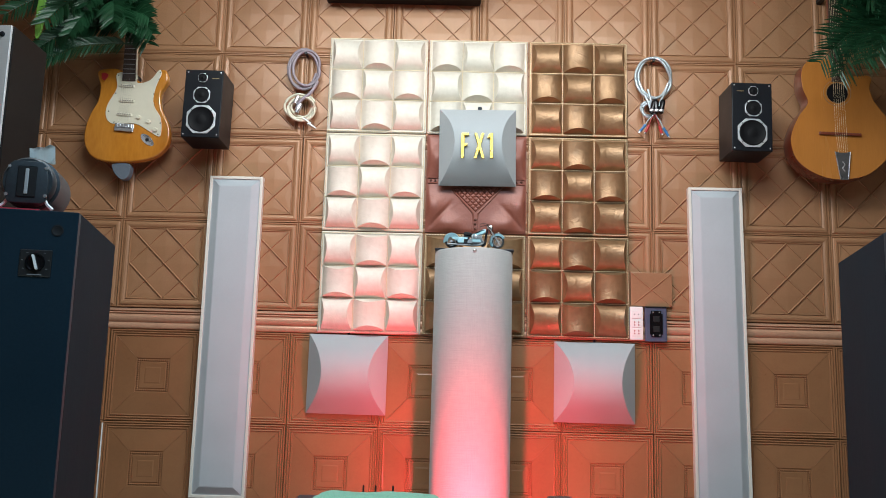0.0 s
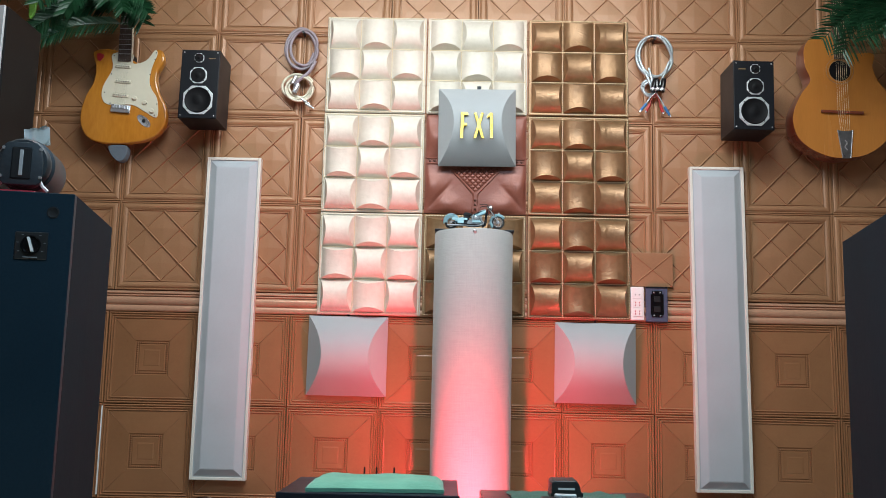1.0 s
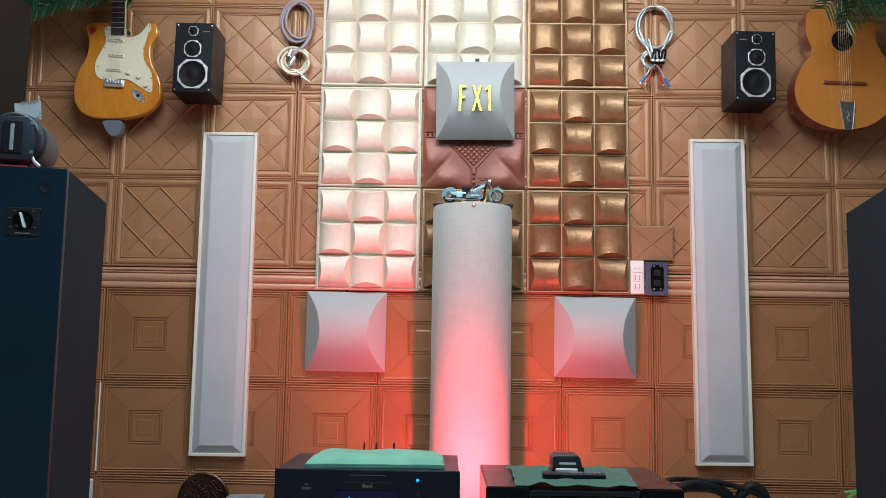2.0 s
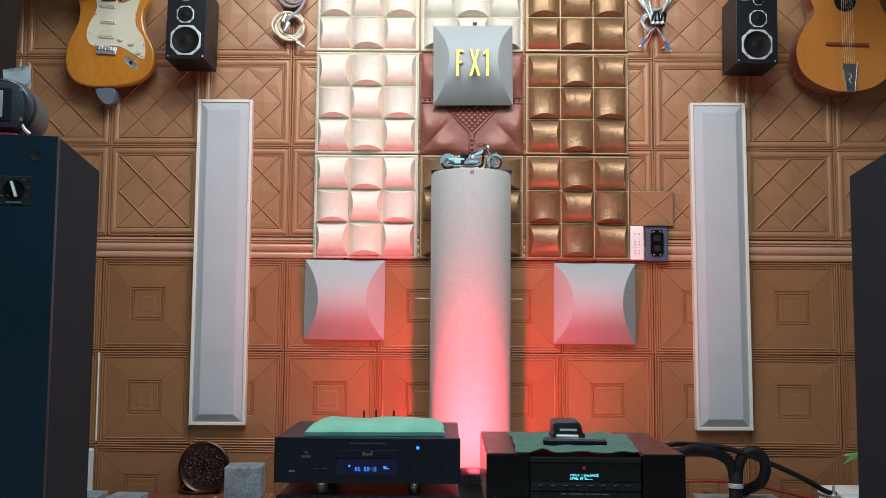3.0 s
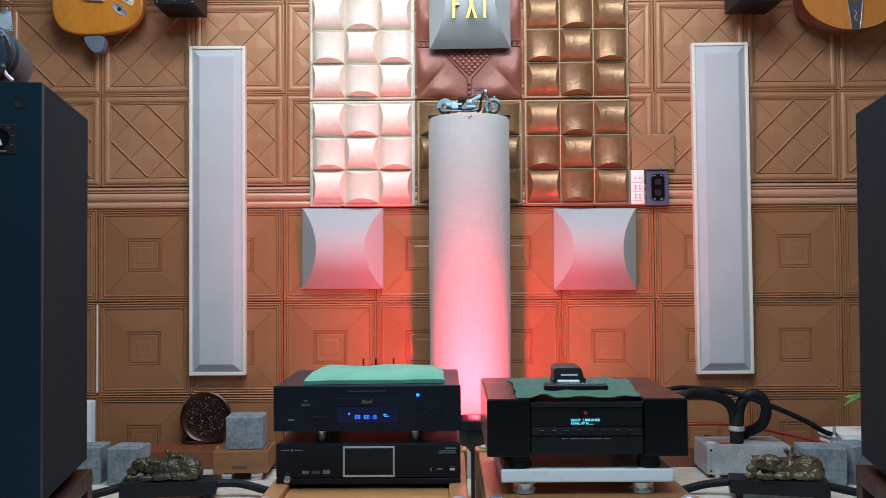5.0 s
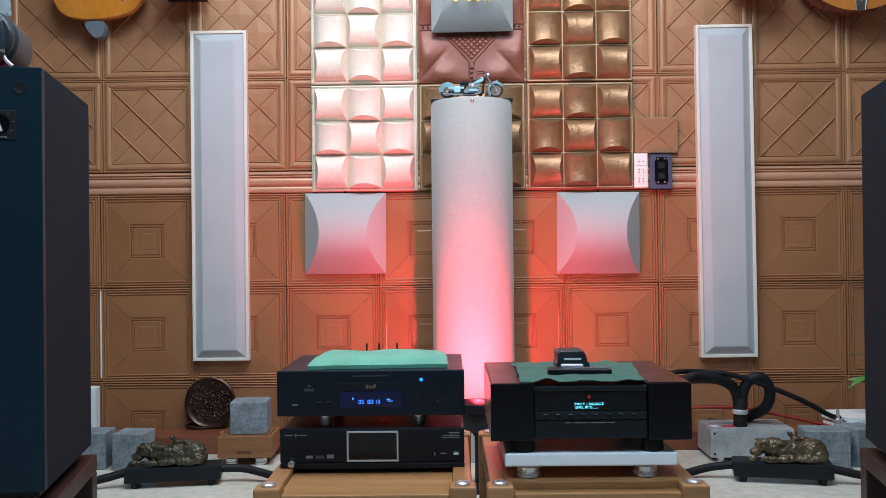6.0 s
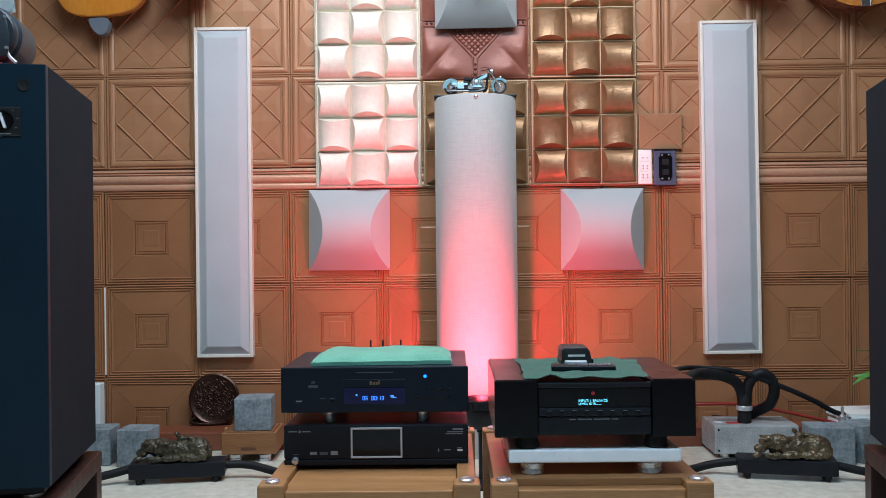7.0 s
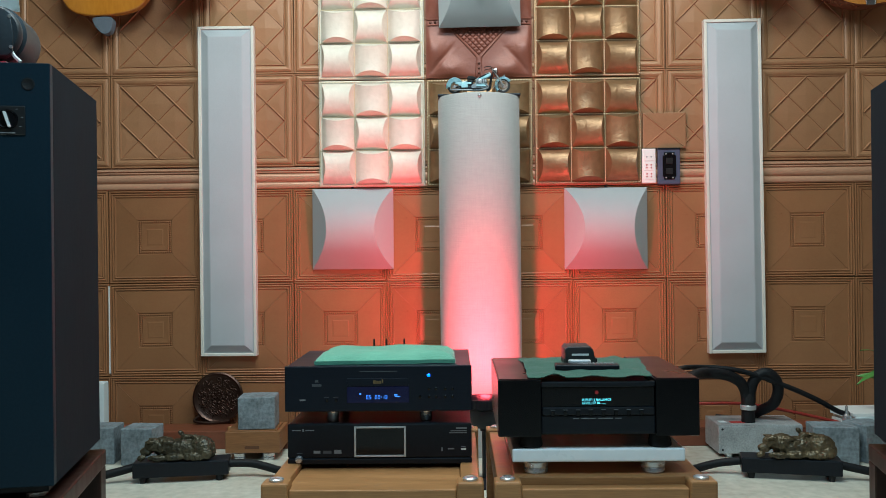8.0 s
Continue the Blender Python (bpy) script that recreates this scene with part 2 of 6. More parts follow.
# ribbed band between the two tile fields
BAND0, BAND1 = 1.070, 1.166
bm = bmesh.new()
prof = [(WALL + 0.014, BAND0), (WALL - 0.002, BAND0 + 0.003), (WALL - 0.006, BAND0 + 0.008), (WALL - 0.006, BAND0 + 0.026), (WALL - 0.002, BAND0 + 0.029), (WALL + 0.002, BAND0 + 0.031), (WALL - 0.003, BAND0 + 0.033),
        (WALL - 0.010, BAND0 + 0.040), (WALL - 0.012, BAND0 + 0.052), (WALL - 0.010, BAND0 + 0.062), (WALL - 0.004, BAND0 + 0.066)]
for za in (0.068, 0.0785):
    prof += [(WALL + 0.001 - 0.010 * math.sin(math.pi * k / 6), BAND0 + za + 0.0095 * k / 6) for k in range(7)]
prof += [(WALL - 0.003, BAND1 - 0.005), (WALL + 0.014, BAND1)]
va = [bm.verts.new((X0, y, z)) for y, z in prof]
vb = [bm.verts.new((X1, y, z)) for y, z in prof]
for i in range(len(prof) - 1):
    bm.faces.new((va[i], vb[i], vb[i + 1], va[i + 1]))
tagged(part("trim", bm, BAND, smooth=40), "ribbed tan moulding running along the leather wall", "trim", kind="structure")


# ---- quilted panels ----


def pillow(bm, cx, cz, half, upright, height=0.040):
    """A taut cushion: an arch between two opposite seams, its open ends sloping down to the other two."""
    ns, nu = 10, 8
    grid = []
    for i in range(ns + 1):
        s = -1 + 2 * i / ns
        hgt = height * (1 - s * s) ** 0.58
        cut = 0.26 * (1 - s * s)
        row = []
        for u in [-1] + [(-1 + 2 * k / nu) * (1 - cut) for k in range(nu + 1)] + [1]:
            inside = abs(u) <= 1 - cut + 1e-9
            sag = 1 - 0.12 * (1 - (u / max(0.01, 1 - cut)) ** 2) if inside else 0
            h = 0.004 + (hgt * sag if inside else 0)
            a, b = (u, s) if upright else (s, u)
            row.append(bm.verts.new((cx + a * half, -h, cz + b * half)))
        grid.append(row)
    for i in range(ns):
        for k in range(len(grid[0]) - 1):
            vs = (grid[i][k], grid[i][k + 1], grid[i + 1][k + 1], grid[i + 1][k])
            try:
                f = bm.faces.new(vs)
            except ValueError:
                continue
            f.smooth = True
        for k in (1, len(grid[0]) - 2):
            e = bm.edges.get((grid[i][k], grid[i + 1][k]))
            if e:
                e.smooth = False


def stitches(half, lines):
    """Short raised thread stitches along seams: (axis, place, from, to)."""
    bm = bmesh.new()
    for axis, at, a, b in lines:
        n = int((b - a) / 0.0122)
        for i in range(n):
            c = a + (b - a) * (i + 0.5) / n
            l, wd = 0.0034, 0.0014
            if axis == "x":
                box(c - l, c + l, -0.0090, -0.003, at - wd, at + wd, bm=bm)
            else:
                box(at - wd, at + wd, -0.0090, -0.003, c - l, c + l, bm=bm)
    return bm


PILLOW_MESH = {}


def quilted_panel(x, z, material, label, flip=False, half=0.2262):
    ob = thing("quilted_wall_panel", x, WALL - 0.012, z, 0, label, "wall panel", "quilted panels")
    if flip not in PILLOW_MESH:
        base = bmesh.new()
        bm = bmesh.new()
        c = half * 2 * 0.955 / 3
        for i in range(3):
            for k in range(3):
                pillow(bm, (i - 1) * c, (k - 1) * c, c / 2 - 0.0032, ((i + k) % 2 == 0) != flip)
        bmesh.ops.recalc_face_normals(bm, faces=bm.faces[:])
        h = half
        box(-h, h, -0.003, 0.012, -h, h, 0.003, bm=base)
        e = half * 0.975
        lines = [(a, s * e, -e, e) for a in "xz" for s in (-1, 1)] + [(a, s * c / 2, -e, e) for a in "xz" for s in (-1, 1)]
        st = stitches(half, lines)
        PILLOW_MESH[flip] = [base, bm, st]
        obs = [part("backing", base, material, ob), part("cushion", bm, material, ob), part("stitching", st, THREAD_TAN if material is CREAM else THREAD_GOLD, ob, "pale thread stitching")]
        obs[2]["kind"] = "stuff"
        PILLOW_MESH[flip] = [o.data for o in obs]
        return ob
    for nm, me, mt in zip(("backing", "cushion", "stitching"), PILLOW_MESH[flip], (material, material, THREAD_TAN if material is CREAM else THREAD_GOLD)):
        me2 = me.copy()
        me2.materials.clear()
        me2.materials.append(mt)
        o = new(nm, me2)
        o.parent = ob
        if nm == "stitching":
            o["kind"], o["label"] = "stuff", "pale thread stitching"
    return ob


PX, PZ, PS, PSX = -0.366, 2.217, 0.4575, 0.4605
CREAM_L, BRONZE_L = "cream quilted leather wall panel with nine stitched cushions", "bronze quilted leather wall panel with nine stitched cushions"
for row in range(3):
    quilted_panel(PX, PZ - row * PS, CREAM, CREAM_L, flip=False)
    quilted_panel(PX + 2 * PSX, PZ - row * PS, BRONZE, BRONZE_L, flip=False)
quilted_panel(PX + PSX, PZ, CREAM, CREAM_L, flip=True)
quilted_panel(PX + PSX, PZ - 2 * PS, BRONZE, BRONZE_L, flip=True)

# maroon upholstered panel with a diamond-quilted point
mp_ = thing("maroon_wall_panel", PX + PSX, WALL - 0.012, PZ - PS, 0, "maroon upholstered leather panel with a diamond-quilted point and studs", "wall panel")
part("backing", box(-0.226, 0.226, -0.004, 0.012, -0.226, 0.226, 0.003), MAROON, mp_)
bm = bmesh.new()
NG = 60


def padding_height(x, z):
    """Padded leather: plump corners with creases drawn towards the middle, flat inside the point."""
    ax = abs(x)
    edge = min(1.0, (0.2225 - max(ax, abs(z))) / 0.012)
    in_point = z > -0.135 + ax * 1.03 and z < 0.03
    h = 0.004
    if not in_point and z < 0.0:
        dx, dz = 0.2225 - ax, z + 0.2225
        side = math.exp(-((dx - 0.035) / 0.042) ** 2 - ((dz - 0.115) / 0.055) ** 2)
        low = math.exp(-((dx - 0.100) / 0.050) ** 2 - ((dz - 0.035) / 0.040) ** 2)
        crease = math.exp(-((dx - dz * 0.85) / 0.010) ** 2) * math.exp(-((dx + dz - 0.13) / 0.09) ** 2)
        h += 0.020 * side + 0.017 * low - 0.009 * crease
    elif z > 0.03:
        h += 0.020 * math.exp(-((0.2225 - ax - 0.05) / 0.045) ** 2 - ((z - 0.115) / 0.06) ** 2)
    return 0.004 + max(0.0, h) * max(0.0, edge) ** 0.5


g = [[bm.verts.new((x, -padding_height(x, z), z)) for z in [(-1 + 2 * k / NG) * 0.2225 for k in range(NG + 1)]] for x in [(-1 + 2 * i / NG) * 0.2225 for i in range(NG + 1)]]
for i in range(NG):
    for k in range(NG):
        bm.faces.new((g[i][k], g[i + 1][k], g[i + 1][k + 1], g[i][k + 1])).smooth = True
bmesh.ops.recalc_face_normals(bm, faces=bm.faces[:])
part("padding", bm, MAROON, mp_)
bm = bmesh.new()
for i in range(12):
    for k in range(12):
        x, z = (i - k) * 0.0125, -0.118 + (i + k) * 0.0125
        if z < 0.02:
            rings = [(0.0085, 0.008), (0.006, 0.0125), (0.002, 0.014)]
            join(bm, rings_square(rings), Matrix.Translation((x, 0, z)) @ pose(0, 0, 0, 0, 45, 0))
part("diamond_quilting", bm, MAROON, mp_)["kind"] = "stuff"
for sx in (-1, 1):
    part("piping", tube([(sx * 0.16, -0.010, 0.03), (sx * 0.010, -0.010, -0.135), (sx * 0.012, -0.009, -0.218)], 0.0042, 6, smooth=False), MAROON, mp_)
    part("piping", tube([(sx * 0.218, -0.010, 0.024), (sx * 0.150, -0.010, 0.024)], 0.0036, 6, smooth=False), MAROON, mp_)
    part("piping", tube([(sx * 0.218, -0.010, 0.0), (sx * 0.150, -0.010, 0.0)], 0.0036, 6, smooth=False), MAROON, mp_)
STUD = mat("antique_stud", (0.12, 0.05, 0.035), 0.3, 0.6, 0.1, 60, 8, 0.0)
for x, z in ((-0.205, 0.012), (-0.185, 0.012), (0.185, 0.012), (0.205, 0.012), (0, -0.165), (0, -0.185), (0, -0.205)):
    part("stud", lathe([(0.006, 0), (0.005, 0.003), (0, 0.0045)], 10, m=pose(x, -0.008, z, 90)), STUD, mp_, smooth=60)


# ---- curved grey acoustic panels ----
def hollow_panel(name, x, z, w, h, label, depth=0.10, bulge=0.42, y=WALL - 0.002, rot=0.0):
    """A square fabric panel whose middle is a barrel and whose two side cheeks are flat, cut by arcs."""
    ob = thing(name, x, y, z, 0, label, "acoustic panel", "grey diffuser panels", ry=rot)
    hw, hh = w / 2, h / 2
    part("core", box(-hw, hw, -0.006, 0.0, -hh, hh, 0.002), FABRIC, ob)
    bm = bmesh.new()
    n = 16
    g = []
    for i in range(n + 1):
        v = -1 + 2 * i / n
        arc = bulge * (1 - v * v)
        hgt = 0.006 + depth * (1 - v * v)
        row = [bm.verts.new((-hw, -0.006, v * hh))]
        for k in range(7):
            u = (-1 + 2 * k / 6) * (1 - arc)
            row.append(bm.verts.new((u * hw, -hgt, v * hh)))
        row.append(bm.verts.new((hw, -0.006, v * hh)))
        g.append(row)
    for i in range(n):
        for k in range(8):
            f = bm.faces.new((g[i][k], g[i][k + 1], g[i + 1][k + 1], g[i + 1][k]))
            f.smooth = True
    for i in range(n):
        for k in (1, 7):
            bm.edges.get((g[i][k], g[i + 1][k])).smooth = False
    bmesh.ops.dissolve_degenerate(bm, dist=1e-5, edges=bm.edges[:])
    bmesh.ops.recalc_face_normals(bm, faces=bm.faces[:])
    part("cover", bm, FABRIC, ob)
    if name == "square_panel" and y > WALL - 0.01:
        part("nail", box(-0.006, 0.004, -0.008, 0.002, hh + 0.0005, hh + 0.010, 0.001), BLACK_SATIN, ob, "dark hanging nail")
    return ob


hollow_panel("square_panel", -0.452, 0.895, 0.347, 0.345, "grey fabric square panel with two curved cheeks on the wall", rot=0.3)
hollow_panel("square_panel", 0.628, 0.886, 0.352, 0.348, "grey fabric square panel with two curved cheeks on the wall", rot=0.3)


def tall_panel(x, z0, z1, w, lean):
    ob = thing("tall_acoustic_panel", x, WALL - 0.001, z0, 0, "tall pale grey fabric panel in an ivory frame", "acoustic panel", "tall panels", ry=lean)
    h, hw, d = z1 - z0, w / 2, 0.035
    for a, b, c, e in ((-hw, -hw + 0.013, 0, h), (hw - 0.013, hw, 0, h), (-hw + 0.013, hw - 0.013, 0, 0.013), (-hw + 0.013, hw - 0.013, h - 0.013, h)):
        part("frame_bar", box(a, b, -d, 0, c, e, 0.002), FELT_FRAME, ob)
    bm = bmesh.new()
    rr = []
    for ins, y in ((0.013, d - 0.006), (0.018, d - 0.004), (0.045, d + 0.012), (0.05, d + 0.0135)):
        rr.append([bm.verts.new((sx * (hw - ins), -y, (ins if sz < 0 else h - ins))) for sx, sz in ((-1, -1), (1, -1), (1, 1), (-1, 1))])
    for a, b in zip(rr, rr[1:]):
        for i in range(4):
            bm.faces.new((a[i], a[(i + 1) % 4], b[(i + 1) % 4], b[i]))
    bm.faces.new(rr[-1])
    part("cushion", bm, FABRIC_PALE, ob)
    return ob


tall_panel(-0.985, 0.358, 1.766, 0.240, 0.0)
tall_panel(1.173, 0.352, 1.764, 0.240, -0.33)

# ---- the cloth column ----
COLX, COLY = 0.086, 3.60
col = thing("cloth_column", COLX, COLY, 0, 0, "tall round column wrapped in grey woven cloth", "column")
part("sleeve", lathe([(0, 0), (0.160, 0), (0.1625, 0.01), (0.1625, 1.399), (0.159, 1.407), (0, 1.407)], 64), COLUMN_CLOTH, col, smooth=40)
part("top_plate", box(-0.163, 0.165, -0.05, 0.12, 1.4075, 1.4195, 0.003), BLACK_SATIN, col)
part("pin", lathe([(0.008, 0), (0.007, 0.004), (0, 0.006)], 12, m=pose(0.0, -0.1625, 1.393, 90)), CHROME, col, smooth=60)

# ---- equipment racks ----
def stud(parent, x, y, z):
    part("stud", lathe([(0.0, 0.0), (0.0165, 0.0), (0.0165, 0.004), (0.012, 0.0065), (0.009, 0.0055), (0, 0.0065)], 20, m=pose(x, y, z)), CHROME, parent, "chrome stud", smooth=35)


def rack(x0, x1):
    ob = thing("wooden_rack", (x0 + x1) / 2, 1.90, 0, 0, "low honey-coloured wooden equipment rack with chrome studs", "rack", "equipment racks")
    w, d, h = (x1 - x0) / 2, 0.62, 0.306
    for sx in (-1, 1):
        for y in (0.0, d - 0.056):
            a, b = sorted((sx * w, sx * (w - 0.058)))
            part("leg", box(a, b, y, y + 0.056, 0, h, 0.005), OAK, ob)
            stud(ob, (a + b) / 2, y + 0.028, h + 0.0002)
        a, b = sorted((sx * (w - 0.008), sx * (w - 0.05)))
        part("side_rail", box(a, b, 0.056, d - 0.056, 0.245, 0.300, 0.003), OAK, ob)
        part("lower_rail", box(a, b, 0.056, d - 0.056, 0.05, 0.09, 0.003), OAK, ob)
    part("front_rail", box(-w + 0.058, w - 0.058, 0.008, 0.045, 0.246, 0.290, 0.003), OAK, ob)
    part("back_rail", box(-w + 0.058, w - 0.058, d - 0.045, d - 0.008, 0.246, 0.290, 0.003), OAK, ob)
    part("shelf", box(-w + 0.0505, w - 0.0505, 0.0455, d - 0.0455, 0.262, 0.2865, 0.002), OAK, ob)
    return ob


rack(-0.428, 0.048)
rack(0.070, 0.542)

# ---- disc player ----
SCREEN_BLUE = mat("blue_display", (0.004, 0.005, 0.02), 0.15, 0.0, 0.1, 30, 5, 0.0, emit=(0.002, 0.006, 0.25), power=0.05)
GLOW_BLUE = mat("blue_digits", (0.1, 0.2, 0.8), 0.4, 0.0, 0.0, 30, 5, 0.0, emit=(0.08, 0.30, 1.0), power=1.3)
GLOW_CYAN = mat("cyan_digits", (0.1, 0.6, 0.7), 0.4, 0.0, 0.0, 30, 5, 0.0, emit=(0.25, 0.85, 1.0), power=1.3)
LED_BLUE = mat("blue_led", (0.1, 0.3, 1.0), 0.3, 0.0, 0.0, 30, 5, 0.0, emit=(0.01, 0.12, 1.0), power=4.0)
RED_MARK = mat("red_mark", (0.35, 0.015, 0.02), 0.4, 0.0, 0.1, 30, 5, 0.0)
PRINT = mat("grey_print", (0.20, 0.21, 0.22), 0.5, 0.0, 0.05, 90, 5, 0.0)
PRINT_DIM = mat("dim_print", (0.07, 0.075, 0.085), 0.5, 0.0, 0.05, 90, 5, 0.0)
PRINT_GOLD = mat("gold_print", (0.20, 0.14, 0.06), 0.4, 0.3, 0.05, 90, 5, 0.0)


def bar(parent, x0, x1, z0, z1, y, m, name="marking"):
    return part(name, box(x0, x1, y - 0.0006, y + 0.0005, z0, z1), m, parent)


def seven_segment(parent, text, x, z, h, y, m):
    """Upright digits built from segment bars."""
    on = {"0": "abcdef", "1": "bc", "3": "abcdg", "5": "acdfg", ":": "", " ": ""}
    w, t = h * 0.55, h * 0.11
    bm = bmesh.new()
    for ch in text:
        segs = {"a": (0, w, h - t, h), "d": (0, w, 0, t), "g": (0, w, h / 2 - t / 2, h / 2 + t / 2), "f": (0, t, h / 2, h), "b": (w - t, w, h / 2, h), "e": (0, t, 0, h / 2), "c": (w - t, w, 0, h / 2)}
        for s in on[ch]:
            a, b, c, d = segs[s]
            box(x + a, x + b, y - 0.0006, y + 0.0002, z + c, z + d, bm=bm)
        if ch == ":":
            for zz in (0.3, 0.65):
                box(x, x + t, y - 0.0006, y + 0.0002, z + h * zz, z + h * zz + t, bm=bm)
            x += t * 3
        else:
            x += w * 1.45
    return part("digits", bm, m, parent, "glowing blue digits")


cdp = thing("disc_player", -0.1945, 2.115, 0.4005, 0, "black disc player with blue display on steel feet", "disc player")
cw = 0.2215
part("case", box(-cw + 0.003, cw - 0.003, 0.012, 0.345, 0.021, 0.1275, 0.002), BLACK_METAL, cdp)
face = part("front_panel", box(-cw, cw, 0.0, 0.0115, 0.0205, 0.128, 0.0025), BLACK_METAL, cdp)
part("display_window", box(-0.073, 0.073, -0.0012, 0.004, 0.041, 0.079, 0.0008), SCREEN_BLUE, cdp, "dark blue display")
part("disc_tray", box(-0.073, 0.073, -0.0022, 0.004, 0.081, 0.099, 0.001), BLACK_METAL, cdp)
seven_segment(cdp, "05 00:13", -0.028, 0.050, 0.0088, -0.0015, GLOW_BLUE)
bar(cdp, -0.044, -0.040, 0.060, 0.064, -0.0012, GLOW_BLUE, "indicator")
bar(cdp, 0.040, 0.052, 0.055, 0.0565, -0.0012, GLOW_BLUE, "indicator")
bar(cdp, 0.038, 0.046, 0.058, 0.061, -0.0012, GLOW_BLUE, "indicator")
part("power_light", lathe([(0.004, 0), (0.003, 0.002), (0, 0.0025)], 12, m=pose(0.120, 0.0, 0.105, 90)), LED_BLUE, cdp, "blue power light", smooth=60)
for x, z in ((0.121, 0.073), (0.137, 0.073), (0.159, 0.073), (0.176, 0.073), (0.099, 0.055), (0.121, 0.055), (0.137, 0.055), (0.159, 0.055), (0.176, 0.055), (-0.121, 0.048), (-0.099, 0.048)):
    part("button", lathe([(0.0035, 0), (0.0035, 0.002), (0.0025, 0.0028), (0, 0.003)], 12, m=pose(x, 0.0, z, 90)), BLACK_GLOSS, cdp, smooth=50)
bar(cdp, -0.186, -0.172, 0.0465, 0.0500, 0.0, PRINT, "power_button")
for a, b, c, d in ((-0.011, -0.005, 0.086, 0.0945), (-0.0035, 0.002, 0.086, 0.0925), (0.0035, 0.008, 0.086, 0.0925), (0.0095, 0.0125, 0.087, 0.0965)):
    bar(cdp, a, b, c, d, -0.0022, PRINT_GOLD, "badge")
bar(cdp, -0.043, 0.045, 0.114, 0.1160, 0.0, PRINT_DIM)
bar(cdp, -0.156, -0.134, 0.080, 0.086, 0.0, PRINT_DIM)
bar(cdp, -0.149, -0.141, 0.090, 0.095, 0.0, PRINT_DIM)
for x in (-0.122, -0.100):
    bar(cdp, x - 0.006, x + 0.006, 0.054, 0.0555, 0.0, PRINT_DIM)
for x in (-0.112, 0.112):
    for y in (0.04, 0.29):
        foot = part("foot", lathe([(0, -0.0082), (0.013, -0.0082), (0.0145, -0.005), (0.0145, 0.012), (0.016, 0.015), (0.016, 0.0205), (0, 0.0205)], 24, m=pose(x, y, 0)), CHROME, cdp, "steel isolation foot", smooth=35)

# ---- streamer under it ----
stm = thing("network_streamer", -0.1920, 2.112, 0.2790, 0, "black network streamer with silver-framed screen under the disc player", "streamer")
sw = 0.2175
part("case", box(-sw + 0.002, sw - 0.002, 0.012, 0.330, 0.022, 0.1130, 0.002), BLACK_METAL, stm)
part("front_panel", box(-sw, sw, 0.0, 0.0115, 0.0335, 0.1135, 0.003), BLACK_SATIN, stm)
part("lower_lip", box(-sw, sw, -0.001, 0.0115, 0.0180, 0.0325, 0.003), BLACK_SATIN, stm)
scr = part("screen", box(-0.055, 0.058, -0.0012, 0.003, 0.040, 0.103, 0.001), BLACK_GLOSS, stm, "dark touch screen")
for a, b, c, d in ((-0.0595, -0.055, 0.0355, 0.1075), (0.058, 0.0625, 0.0355, 0.1075), (-0.055, 0.058, 0.0355, 0.040), (-0.055, 0.058, 0.103, 0.1075)):
    part("bezel_bar", box(a, b, -0.003, 0.002, c, d, 0.0008), ALUMINIUM, scr, "silver bezel")
knob = part("knob", lathe([(0, 0), (0.009, 0), (0.009, 0.006), (0.0075, 0.010), (0.0055, 0.011), (0, 0.0105)], 20, m=pose(-0.190, -0.0008, 0.031, 90)), CHROME, stm, "chrome knob", smooth=35)
bar(stm, -0.206, -0.186, 0.0975, 0.0995, 0.0, PRINT)
bar(stm, -0.182, -0.178, 0.0955, 0.1015, 0.0, PRINT)
bar(stm, -0.175, -0.154, 0.0975, 0.0995, 0.0, PRINT)
bar(stm, -0.156, -0.140, 0.044, 0.0505, 0.0, PRINT)
bar(stm, -0.133, -0.114, 0.0435, 0.0505, 0.0, PRINT_DIM)
bar(stm, -0.107, -0.090, 0.0435, 0.0525, 0.0, PRINT)
bar(stm, -0.195, -0.183, 0.044, 0.0458, 0.0, PRINT_DIM)
bar(stm, 0.181, 0.206, 0.100, 0.1035, 0.0, PRINT)
bar(stm, 0.168, 0.206, 0.0945, 0.0965, 0.0, PRINT)
bar(stm, 0.164, 0.206, 0.0900, 0.0918, 0.0, PRINT)
bar(stm, 0.146, 0.149, 0.0485, 0.0565, 0.0, PRINT)
bar(stm, 0.161, 0.176, 0.0520, 0.0545, 0.0, PRINT)
bar(stm, 0.192, 0.204, 0.0500, 0.0550, 0.0, WHITE_PLASTIC, "socket")
bar(stm, 0.192, 0.203, 0.0575, 0.0590, 0.0, PRINT)
for x in (-0.105, 0.110, -0.165, 0.165):
    for y in ((0.045, 0.27) if abs(x) < 0.15 else (0.16,)):
        part("foot", lathe([(0, 0.0078), (0.021, 0.0078), (0.0225, 0.0105), (0.021, 0.0178), (0, 0.0178)], 24, m=pose(x, y, 0)), BLACK_RUBBER, stm, smooth=35)
for x in (-0.044, -0.010, 0.039):
    part("antenna", lathe([(0.0022, 0.0), (0.0026, 0.03), (0.0026, 0.190), (0.0018, 0.194), (0, 0.1945)], 10, m=pose(x, 0.348, 0.085) @ pose(0, 0, 0, -2.5)), BLACK_RUBBER, stm, smooth=40)
part("antenna_bracket", box(-0.055, 0.05, 0.330, 0.352, 0.070, 0.088, 0.002), BLACK_SATIN, stm)

